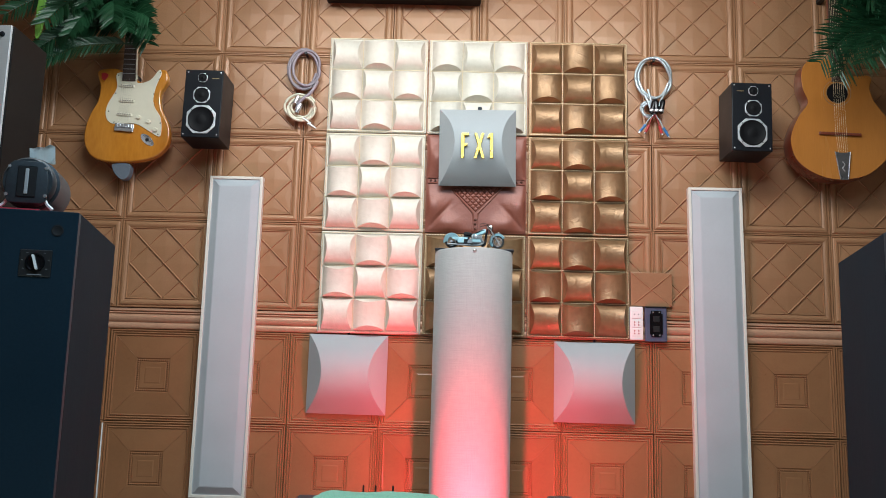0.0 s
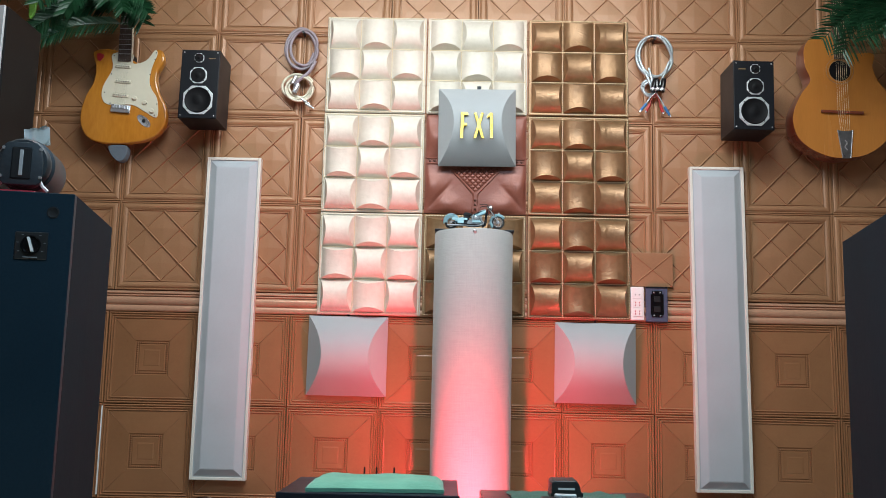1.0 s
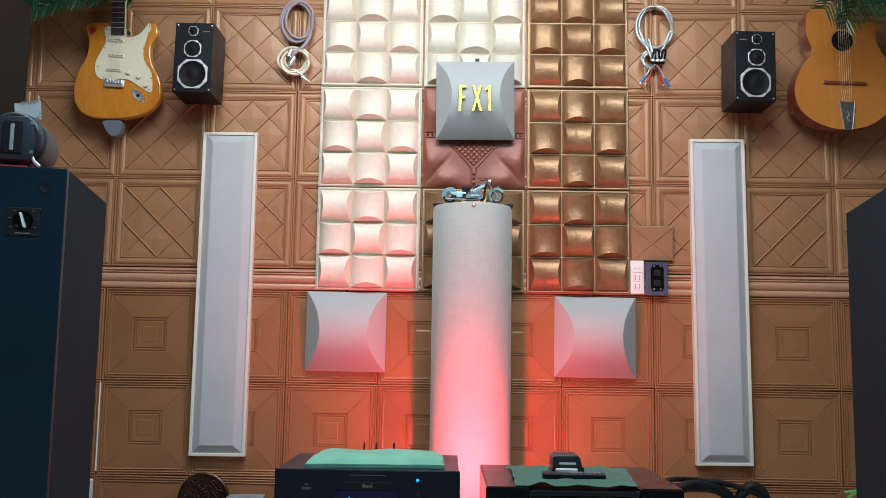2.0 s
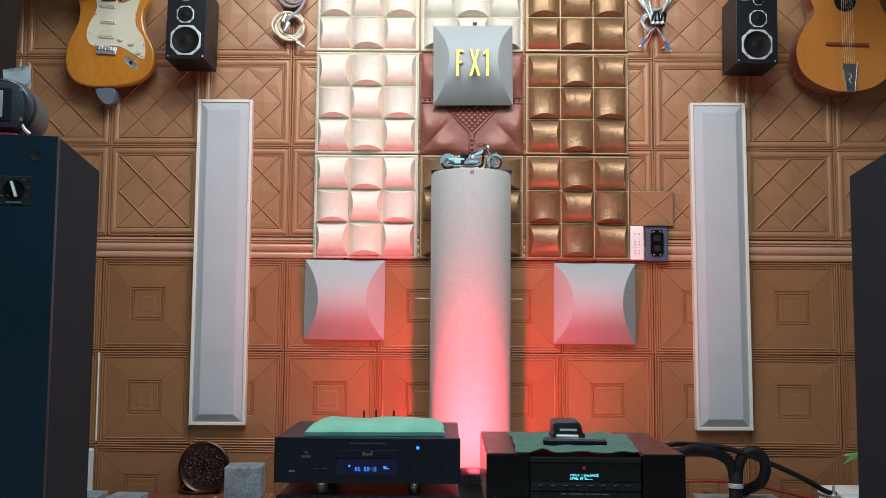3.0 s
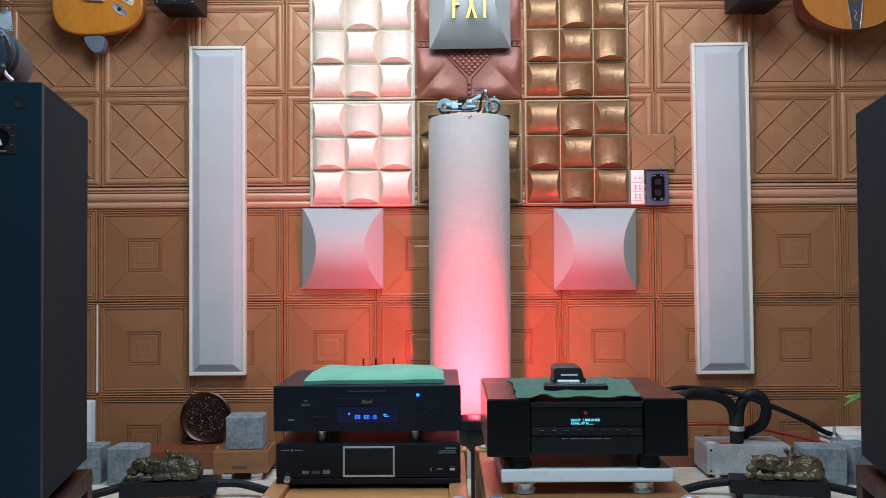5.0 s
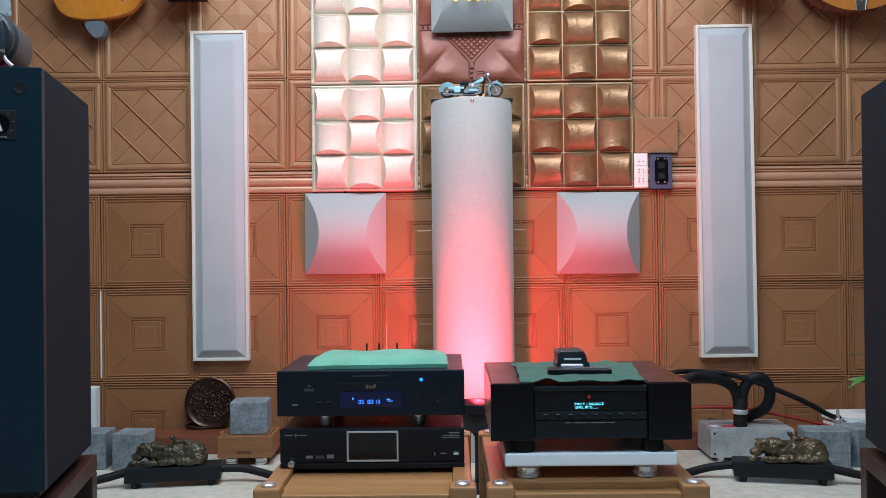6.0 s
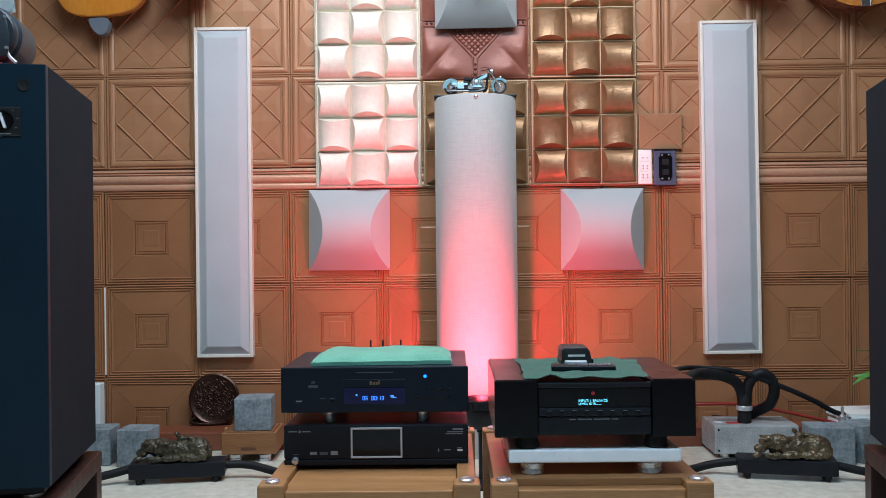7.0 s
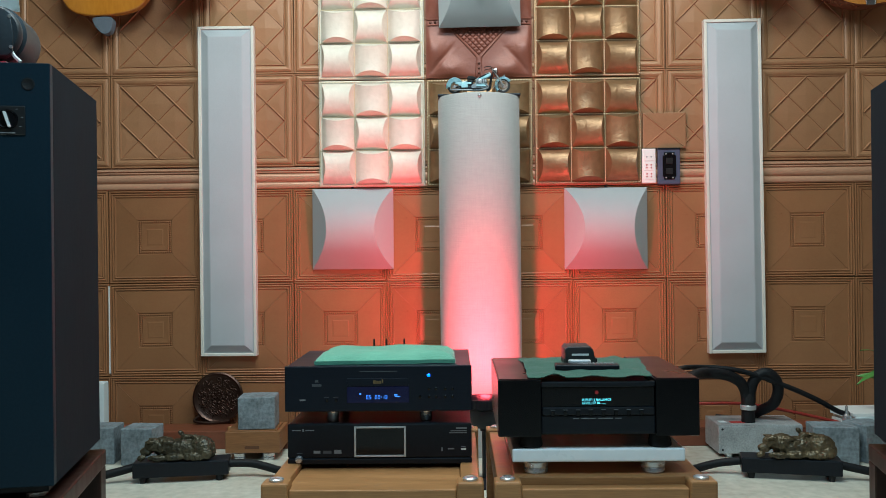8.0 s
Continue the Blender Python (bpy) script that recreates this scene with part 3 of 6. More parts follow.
# ---- integrated amplifier ----
BLACK_LAC = mat("black_lacquer", (0.004, 0.004, 0.005), 0.16, 0.0, 0.2, 50, 4, 0.0, spec=0.2)
AMP_TOP = mat("amplifier_wing", (0.045, 0.016, 0.014), 0.32, 0.1, 0.2, 140, 6, 0.04)
amp = thing("amplifier", 0.3005, 1.955, 0.3630, 0, "wide black amplifier with glossy side wings and a small text display", "amplifier")
aw = 0.2185
for sx in (-1, 1):
    a, b = sorted((sx * aw, sx * (aw - 0.094)))
    part("wing", box(a, b, 0.0, 0.395, 0.0285, 0.152, 0.002), BLACK_LAC, amp, "glossy black side wing")
    part("wing_top", box(a + 0.003, b - 0.003, 0.004, 0.392, 0.1522, 0.1545, 0.0008), AMP_TOP, amp)
part("body", box(-aw + 0.0945, aw - 0.0945, 0.016, 0.390, 0.0300, 0.140, 0.002), BLACK_METAL, amp)
part("front_top", box(-aw + 0.0945, aw - 0.0945, 0.004, 0.0155, 0.135, 0.1475, 0.003), BLACK_SATIN, amp)
part("display_window", box(-aw + 0.096, aw - 0.096, 0.008, 0.0155, 0.092, 0.1348, 0.001), BLACK_GLOSS, amp)
part("front_bottom", box(-aw + 0.0945, aw - 0.0945, 0.006, 0.0155, 0.032, 0.0735, 0.003), BLACK_SATIN, amp)
part("button_ledge", box(-aw + 0.096, aw - 0.096, 0.003, 0.0155, 0.0740, 0.0915, 0.003), BLACK_SATIN, amp)
for i in range(8):
    x = -0.0995 + i * 0.0275
    part("button", box(x - 0.0038, x + 0.0038, 0.0004, 0.004, 0.0735, 0.0840, 0.001), BLACK_GLOSS, amp)
    bar(amp, x - 0.0045, x + 0.0045, 0.0855, 0.0866, 0.0026, PRINT)
glyphs("display_line", "INPUT: 1 BALANCE", 0.0076, GLOW_CYAN, amp, -0.035, 0.0070, 0.1070, 0.0003, "LEFT", "glowing cyan text", 0.98)
glyphs("display_line", "LEVEL: 07 BL.......", 0.0076, GLOW_CYAN, amp, -0.035, 0.0070, 0.1000, 0.0003, "LEFT", "glowing cyan text", 0.98)
part("emblem", lathe([(0.004, 0), (0.004, 0.001), (0, 0.001)], 16, m=pose(-0.003, 0.008, 0.123, 90)), RED_MARK, amp, "red round emblem")
for k, (a, b) in enumerate(((-0.055, -0.042), (-0.037, -0.006), (-0.001, 0.032), (0.036, 0.051))):
    bar(amp, a, b, 0.0660, 0.0678, 0.0058, PRINT)
for x in (-0.145, 0.140):
    for y in (0.04, 0.33):
        part("foot", lathe([(0, 0), (0.024, 0), (0.026, 0.004), (0.022, 0.0283), (0, 0.0283)], 24, m=pose(x, y, 0)), BLACK_RUBBER, amp, smooth=35)

sl = thing("marble_slab", 0.3010, 1.965, 0.3050, 0, "white marble slab on steel isolation feet under the amplifier", "marble slab")
part("slab", box(-0.189, 0.189, 0.0, 0.38, 0.0285, 0.0575, 0.004, seg=3), WHITE_MARBLE, sl)
for x in (-0.135, 0.125):
    for y in (0.035, 0.33):
        f1 = part("foot", lathe([(0, 0), (0.022, 0), (0.0265, 0.002), (0.0265, 0.010), (0.025, 0.0125), (0.0265, 0.014), (0.0265, 0.024), (0.020, 0.0283), (0, 0.0283)], 28, m=pose(x, y, 0)), CHROME, sl, "steel isolation foot", smooth=35)
# the feet stand on the shelf of the rack
tray = tagged(part("spacer_board", box(0.115, 0.498, 1.95, 2.46, 0.287, 0.3048, 0.002), OAK), "honey wood spacer board lying on the rack", "board")

# ---- cloths ----
GREEN = mat("green_towel", (0.11, 0.31, 0.21), 0.95, 0.0, 0.15, 300, 14, 0.8, sheen=0.4, tint=(0.15, 0.37, 0.26))
GREEN_DARK = mat("dark_green_cloth", (0.020, 0.085, 0.055), 0.95, 0.0, 0.2, 300, 14, 0.8, sheen=0.3)


def cloth(name, pts, thick, material, label, z, wob, nx=26, ny=14, seed=1, sag=None, ruffle=0.0, ragged=0.006):
    """A soft sheet with an uneven outline, lying at z; pts: its four corners in plan."""
    a, b, c, d = [Vector((*p, 0)) for p in pts]
    bm = bmesh.new()
    top, bot = [], []
    for i in range(nx + 1):
        rt, rb = [], []
        for k in range(ny + 1):
            u, v = i / nx, k / ny
            p = a.lerp(b, u).lerp(d.lerp(c, u), v)
            e = min(u, 1 - u) * 1.0 * nx / 3, min(v, 1 - v) * ny / 3
            edge = min(1, min(e)) ** 0.5
            nz = noise.noise(Vector((p.x * 14 + seed, p.y * 14, seed)))
            p.x += ragged * noise.noise(Vector((p.x * 25, p.y * 25, seed + 3)))
            p.y += ragged * noise.noise(Vector((p.x * 25, p.y * 25, seed + 9)))
            base = z + (sag(p) if sag else 0) + ruffle * max(0.0, noise.noise(Vector((p.x * 22, p.y * 22, seed + 30))) + 0.15) * (1 - edge * 0.5)
            rb.append(bm.verts.new((p.x, p.y, base)))
            rt.append(bm.verts.new((p.x, p.y, base + thick * (0.45 + 0.55 * edge) + wob * (0.5 + 0.5 * nz) * edge)))
        top.append(rt)
        bot.append(rb)
    for i in range(nx):
        for k in range(ny):
            bm.faces.new((top[i][k], top[i + 1][k], top[i + 1][k + 1], top[i][k + 1]))
            bm.faces.new((bot[i][k], bot[i][k + 1], bot[i + 1][k + 1], bot[i + 1][k]))
    for i in range(nx):
        bm.faces.new((top[i][0], bot[i][0], bot[i + 1][0], top[i + 1][0]))
        bm.faces.new((top[i][ny], top[i + 1][ny], bot[i + 1][ny], bot[i][ny]))
    for k in range(ny):
        bm.faces.new((top[0][k], top[0][k + 1], bot[0][k + 1], bot[0][k]))
        bm.faces.new((top[nx][k], bot[nx][k], bot[nx][k + 1], top[nx][k + 1]))
    bmesh.ops.recalc_face_normals(bm, faces=bm.faces[:])
    return tagged(part(name, bm, material, smooth=50), label, "cloth")


cloth("folded_towel", ((-0.349, 2.135), (-0.012, 2.155), (-0.018, 2.36), (-0.345, 2.36)), 0.020, GREEN, "folded light green towel lying on the disc player", 0.529, 0.013, seed=5)
cloth("green_cloth", ((0.152, 1.958), (0.418, 1.958), (0.45, 2.27), (0.15, 2.29)), 0.003, GREEN_DARK, "dark green cloth spread over the amplifier top", 0.5190, 0.007, seed=11, ruffle=0.012, ragged=0.010)

# things on the amplifier
RUBBER_GREY = mat("dark_grey_plastic", (0.02, 0.021, 0.023), 0.45, 0.0, 0.15, 120, 9, 0.08)
bat = thing("battery_pack", 0.286, 2.13, 0.5260, 0, "dark grey tool battery pack lying on the green cloth", "battery")
bm = slab([(-0.036, 0.0), (0.036, 0.0), (0.036, 0.010), (0.030, 0.034), (0.024, 0.042), (-0.030, 0.042), (-0.036, 0.036)], 0.0, 0.085, 0.003)
part("shell", bm, RUBBER_GREY, bat, smooth=35)
part("foot_rail", box(-0.038, 0.040, 0.004, 0.08, -0.001, 0.014, 0.003), BLACK_SATIN, bat)
bar(bat, -0.021, 0.019, 0.0205, 0.0255, -0.0002, WHITE_PLASTIC, "lettering_bar")
rem = thing("remote_control", 0.286, 2.02, 0.5260, -4, "black slim remote control lying on the green cloth", "remote control")
part("body", box(-0.072, 0.072, 0.0, 0.045, -0.001, 0.013, 0.004, seg=3), BLACK_SATIN, rem)
for i in range(9):
    for k in range(2):
        part("button", box(-0.012 + i * 0.0085, -0.007 + i * 0.0085, 0.012 + k * 0.014, 0.018 + k * 0.014, 0.0128, 0.0145, 0.0006), PRINT, rem)
part("key_plate", box(-0.040, 0.012, 0.046, 0.062, 0.0, 0.018, 0.003), ALUMINIUM, rem)

# ---- floor-standing loudspeakers ----
SPK_FRONT = mat("blue_black_baffle", (0.009, 0.021, 0.033), 0.42, 0.0, 0.15, 160, 3, 0.06, spec=0.14)
DIAL_PLATE = mat("dark_dial_plate", (0.016, 0.017, 0.018), 0.3, 0.0, 0.1, 80, 6, 0.0)
SPK_SIDE = mat("dark_veneer", (0.019, 0.022, 0.028), 0.72, 0.0, 0.2, 60, 3, 0.02, spec=0.03, stretch=(3, 3, 0.3))


def tower(x, y, rz, side):
    """side: -1 when the inner flank is on the right of the baffle."""
    ob = thing("tower_loudspeaker", x, y, 0.325, rz, "tall black floor-standing loudspeaker with dark veneered flanks", "loudspeaker", "tower loudspeakers")
    a, b = (-0.36, 0.0) if side < 0 else (0.0, 0.36)
    part("baffle", box(a, b, 0.0, 0.0219, 0.025, 0.847, 0.0015), SPK_FRONT, ob, "blue-black front baffle")
    part("cabinet", box(a, b, 0.022, 0.44, 0.025, 0.847, 0.0012), SPK_SIDE, ob)
    part("plinth", box(a + 0.012, b - 0.012, 0.01, 0.43, 0.012, 0.0248, 0.002), BLACK_SATIN, ob)
    for xx in (a + 0.04, b - 0.04):
        for yy in (0.035, 0.40):
            part("foot", lathe([(0, 0), (0.018, 0), (0.020, 0.002), (0.020, 0.009), (0.016, 0.0118), (0, 0.0118)], 20, m=pose(xx, yy, 0)), CHROME, ob, "steel foot", smooth=35)
    s = -1 if side < 0 else 1
    part("port", lathe([(0.0125, 0.0), (0.0125, 0.0012), (0.010, 0.0014), (0.009, 0.0008), (0, 0.0006)], 20, m=pose(s * 0.040, 0.0, 0.806, 90)), BLACK_RUBBER, ob, smooth=30)
    dial = part("level_control", box(s * 0.077 - 0.032, s * 0.077 + 0.032, -0.003, 0.001, 0.706, 0.763, 0.002), DIAL_PLATE, ob, "rotary level control plate")
    part("dial_recess", lathe([(0.0195, 0), (0.0195, 0.003), (0.017, 0.0035), (0.016, 0.001), (0, 0.001)], 24, m=pose(s * 0.077, -0.003, 0.736, 90)), BLACK_GLOSS, dial, smooth=30)
    part("pointer", box(-0.0022, 0.0022, -0.0105, 0.0, -0.016, 0.016, 0.0012), WHITE_PLASTIC, dial, m=pose(s * 0.077, -0.003, 0.736, 0, -18))
    for ang in range(-120, 121, 40):
        bx, bz = s * 0.077 + 0.0265 * math.sin(radians(ang)), 0.736 + 0.0265 * math.cos(radians(ang))
        if abs(bz - 0.736) < 0.026:
            bar(dial, bx - 0.002, bx + 0.002, bz - 0.0006, bz + 0.0006, -0.0032, PRINT)
    bar(dial, s * 0.077 - 0.014, s * 0.077 + 0.014, 0.7095, 0.7115, -0.0032, PRINT)
    return ob


def speaker_stand(x, y, rz, side):
    ob = thing("speaker_stand", x, y, 0, rz, "dark brown wooden stand under a floor-standing loudspeaker", "stand", "loudspeaker stands")
    a, b = (-0.37, 0.012) if side < 0 else (-0.012, 0.37)
    part("top", box(a, b, -0.02, 0.45, 0.285, 0.3247, 0.004), WALNUT, ob)
    for xx in (a, b - 0.06):
        for yy in (-0.02, 0.39):
            part("leg", box(xx + 0.001, xx + 0.059, yy + 0.001, yy + 0.059, 0.0, 0.2848, 0.003), WALNUT, ob)
    for xx in (a + 0.01, b - 0.05):
        part("stretcher", box(xx, xx + 0.04, 0.0395, 0.3895, 0.06, 0.10, 0.002), WALNUT, ob)
    return ob


for x, s in ((-0.792, -1), (0.905, 1)):
    speaker_stand(x, 1.73, -11 * s, s)
    tower(x, 1.73, -11 * s, s)

# super tweeter on the tower, on a red cloth
RED_CLOTH = mat("red_cloth", (0.42, 0.02, 0.04), 0.95, 0.0, 0.15, 260, 10, 0.8, sheen=0.3)
TW_GREY = mat("hammered_grey", (0.045, 0.055, 0.065), 0.42, 0.5, 0.2, 130, 8, 0.15)
TWX, TWY, TWZ = -0.926, 1.765, 1.1725
cloth("red_cloth", ((-1.10, 1.682), (-0.878, 1.728), (-0.91, 1.97), (-1.13, 1.93)), 0.010, RED_CLOTH, "red cloth pad under the super tweeter", TWZ, 0.002, 14, 10, seed=21)
tw = thing("super_tweeter", TWX, TWY, TWZ + 0.0125, 11, "grey horn super tweeter with a slotted front on white brackets", "tweeter")
bm = lathe([(0, 0), (0.046, 0), (0.050, 0.006), (0.050, 0.020), (0.046, 0.022), (0.046, 0.028), (0.054, 0.030), (0.054, 0.125), (0.048, 0.140), (0, 0.142)], 36, m=pose(0, 0, 0.055, -90))
part("housing", bm, TW_GREY, tw, smooth=35)
part("horn_plate", slab([(-0.038, 0.018), (-0.030, 0.010), (0.030, 0.010), (0.038, 0.018), (0.040, 0.052), (0.034, 0.088), (0.026, 0.095), (-0.026, 0.095), (-0.034, 0.088), (-0.040, 0.052)], -0.006, 0.001, 0.002), TW_GREY, tw, smooth=30)
part("slot", box(-0.018, 0.018, -0.0075, -0.0055, 0.022, 0.084, 0.002), BLACK_RUBBER, tw)
part("ribbon", box(-0.0035, 0.0035, -0.0095, -0.0074, 0.028, 0.079, 0.001), ALUMINIUM, tw, "pale vertical ribbon")
for x, z in ((-0.034, 0.082), (0.034, 0.082), (-0.036, 0.026), (0.036, 0.026)):
    part("screw", lathe([(0.0035, 0), (0.0035, 0.002), (0, 0.0022)], 10, m=pose(x, -0.0055, z, 90)), CHROME, tw)
for s in (-1, 1):
    part("bracket", tube([(s * 0.050, 0.004, 0.001), (s * 0.040, 0.004, 0.010), (s * 0.034, 0.004, 0.020)], 0.0035, 6, smooth=False), WHITE_PLASTIC, tw, "white bracket")
tw.scale = (1.1, 1.1, 1.1)
PAPER = mat("pale_paper", (0.62, 0.70, 0.72), 0.9, 0.0, 0.05, 120, 9, 0.2)
bm = bmesh.new()
g = [[bm.verts.new((i * 0.011, 0.012 * math.sin(i * 0.9) * k / 4, k * 0.014 + 0.004 * math.sin(i * 1.7 + k))) for k in range(5)] for i in range(8)]
for i in range(7):
    for k in range(4):
        bm.faces.new((g[i][k], g[i + 1][k], g[i + 1][k + 1], g[i][k + 1]))
bmesh.ops.solidify(bm, geom=bm.faces[:], thickness=0.0012)
tagged(part("crumpled_tissue", bm, PAPER, smooth=60, m=pose(-0.972, 1.86, TWZ + 0.135, 0, -6, 11) @ Matrix.Scale(0.72, 4)), "crumpled pale tissue tucked on the super tweeter", "tissue")

# ---- the FX1 panel ----
fx = hollow_panel("square_panel", 0.097, 1.918, 0.345, 0.354, "grey fabric square panel with two curved cheeks and gold letters", bulge=0.40, y=WALL - 0.050, rot=-0.5)
part("mount", box(-0.10, 0.10, 0.001, 0.049, -0.12, 0.12, 0.002), BLACK_SATIN, fx)
part("hanger", box(0.0, 0.018, 0.0, 0.012, 0.1775, 0.194, 0.001), BLACK_SATIN, fx)
LZ0, LZ1 = -0.078, 0.036
F_SHAPE = [(-0.076, LZ0), (-0.063, LZ0), (-0.061, -0.023), (-0.047, -0.023), (-0.047, -0.012), (-0.0605, -0.012), (-0.060, 0.025), (-0.042, 0.025), (-0.042, LZ1), (-0.073, LZ1)]
X_SHAPE = [(-0.019, LZ0), (-0.007, LZ0), (0.0045, -0.039), (0.016, LZ0), (0.028, LZ0), (0.0105, -0.019), (0.026, LZ1), (0.015, LZ1), (0.0045, 0.001), (-0.006, LZ1), (-0.017, LZ1), (-0.0015, -0.019)]
ONE_SHAPE = [(0.053, LZ0), (0.066, LZ0), (0.064, LZ1), (0.054, LZ1), (0.041, 0.023), (0.041, 0.012), (0.0525, 0.019)]
for shape in (F_SHAPE, X_SHAPE, ONE_SHAPE):
    part("letter", slab(shape, -0.117, -0.107, 0.001), GOLD, fx, "gold letter")

# ---- wall sockets ----
so = thing("wall_socket", 0.811, WALL - 0.006, 1.149, 0, "white wall socket plate with three outlets", "socket")
part("plate", box(-0.029, 0.029, -0.014, 0.006, -0.073, 0.073, 0.003), WHITE_PLASTIC, so)
for z in (0.038, -0.002, -0.040):
    part("module", box(-0.021, 0.021, -0.0165, -0.0135, z - 0.017, z + 0.017, 0.0015), WHITE_PLASTIC, so)
    for x in (-0.009, 0.009):
        for dz in ((-0.006, 0.006) if z < 0.02 else (0.0,)):
            part("slot", box(x - 0.0025, x + 0.0025, -0.0172, -0.0160, z + dz - 0.003, z + dz + 0.003), RED_MARK if z < 0.02 else PRINT, so)
s2 = thing("power_inlet_box", 0.895, WALL - 0.006, 1.146, 0, "dark blue-grey wall box with a black double outlet", "outlet box")
BOXGREY = mat("blue_grey_plastic", (0.065, 0.075, 0.125), 0.4, 0.0, 0.1, 80, 6, 0.03)
part("plate", box(-0.047, 0.047, -0.022, 0.006, -0.077, 0.077, 0.004), BOXGREY, s2)
part("rim", box(-0.047, 0.047, -0.0235, -0.0215, 0.070, 0.077, 0.0005), BLACK_SATIN, s2)
bm = slab([(-0.022, -0.055), (0.022, -0.055), (0.022, -0.045), (0.028, -0.045), (0.028, 0.045), (0.022, 0.045), (0.022, 0.058), (-0.022, 0.058), (-0.022, 0.045), (-0.028, 0.045), (-0.028, -0.045), (-0.022, -0.045)], -0.027, -0.020, 0.0015)
part("outlet", bm, BLACK_GLOSS, s2)
for x, z in ((-0.014, 0.051), (0.014, 0.051), (-0.014, -0.049), (0.014, -0.049)):
    part("screw", lathe([(0.004, 0), (0.003, 0.0015), (0, 0.002)], 10, m=pose(x, -0.027, z, 90)), CHROME, s2)
for z in (0.022, -0.022):
    part("receptacle", box(-0.014, 0.014, -0.0285, -0.0265, z - 0.013, z + 0.013, 0.002), BLACK_RUBBER, s2)

# ---- small wall loudspeakers ----
CHAR = mat("charcoal_vinyl", (0.007, 0.008, 0.011), 0.42, 0.0, 0.2, 200, 6, 0.08, spec=0.18)
CONE = mat("speaker_cone", (0.004, 0.004, 0.005), 0.6, 0.0, 0.2, 90, 9, 0.1, spec=0.15)


def bookshelf(x, z, rz, lean, mirror, w=0.083):
    ob = thing("bookshelf_loudspeaker", x, WALL - 0.235, z, rz, "small charcoal three-way loudspeaker with silver-ringed drivers fixed to the wall", "loudspeaker", "small wall loudspeakers", ry=lean)
    h, d = 0.305, 0.19
    part("cabinet", box(-w, w, 0.0, d, 0, h, 0.003), CHAR, ob)
    part("bracket", box(-0.03, 0.03, d + 0.0005, 0.255, 0.12, 0.20, 0.003), BLACK_SATIN, ob)
    for r, dx, dz in ((0.063, 0.0, 0.080), (0.036, 0.005 * mirror, 0.190), (0.0205, 0.006 * mirror, 0.268)):
        c, s = r, r * 0.48
        oct_ = [(-c, -s), (-s, -c), (s, -c), (c, -s), (c, s), (s, c), (-s, c), (-c, s)]
        drv = part("driver", slab([(dx + p, dz + q) for p, q in oct_], -0.004, 0.0005, 0.0012), ALUMINIUM, ob, "silver driver frame")
        rr = r * 0.90
        part("surround", lathe([(rr, 0.0), (rr, 0.0015), (rr * 0.95, 0.004), (rr * 0.88, 0.0012), (rr * 0.40, 0.0006), (rr * 0.36, 0.001), (rr * 0.22, 0.003), (0, 0.004)], 32, m=pose(dx, -0.004, dz, 90)), CONE, drv, "black cone", smooth=40)
        for a in (45, 135, 225, 315):
            part("screw", lathe([(0.0028, 0), (0.002, 0.0012), (0, 0.0015)], 8, m=pose(dx + c * 0.98 * math.cos(radians(a)) * 0.98, -0.004, dz + c * 0.96 * math.sin(radians(a)) * 0.98, 90)), BLACK_SATIN, drv)
    for sx in (-1, 1):
        for zz in (0.012, h - 0.012):
            part("bolt", lathe([(0.004, 0), (0.003, 0.002), (0, 0.0025)], 8, m=pose(sx * (w - 0.011), 0, zz, 90)), CHROME, ob)
    bar(ob, -mirror * 0.050 - 0.015, -mirror * 0.050 + 0.015, h - 0.040, h - 0.036, 0.0, PRINT_GOLD)
    return ob


bookshelf(-1.107, 1.886, 0, 0.6, -1)
bookshelf(1.270, 1.880, 0, 0.9, 1, 0.0865)

# ---- guitars ----
AMBER = mat("amber_lacquer", (0.42, 0.155, 0.016), 0.22, 0.0, 0.06, 40, 4, 0.0, coat=0.7, tint=(0.50, 0.205, 0.025), stretch=(2, 1, 0.5))
SPRUCE = mat("honey_spruce", (0.40, 0.155, 0.030), 0.25, 0.0, 0.10, 60, 3, 0.0, coat=0.6, stretch=(6, 1, 0.3))
MAHOGANY = mat("mahogany_lacquer", (0.14, 0.03, 0.015), 0.3, 0.0, 0.2, 40, 4, 0.0, coat=0.5)
IVORY = mat("ivory_plastic", (0.62, 0.58, 0.46), 0.35, 0.0, 0.04, 60, 5, 0.0)
FRETWOOD = mat("dark_fretboard", (0.035, 0.02, 0.014), 0.5, 0.0, 0.2, 80, 5, 0.05)


def outline(pts, n=5):
    return [(p.x, p.y) for p in spline([(x, z, 0) for x, z in pts], n, True)]


eg = thing("electric_guitar", 0, 3.76, 0, 0, "amber double-cutaway electric guitar with ivory pickguard hung on the wall", "guitar")
body = [(-1.522, 2.232), (-1.590, 2.239), (-1.630, 2.220), (-1.614, 2.157), (-1.618, 2.087), (-1.649, 2.018), (-1.666, 1.942), (-1.657, 1.874), (-1.613, 1.820), (-1.522, 1.802), (-1.409, 1.810), (-1.327, 1.839), (-1.284, 1.901), (-1.287, 1.976), (-1.324, 2.050), (-1.335, 2.125), (-1.308, 2.189), (-1.319, 2.232), (-1.346, 2.236), (-1.369, 2.198), (-1.407, 2.169), (-1.445, 2.186)]
part("body", slab(outline(body), -0.022, 0.022, 0.008), AMBER, eg, "amber lacquered body", smooth=50)
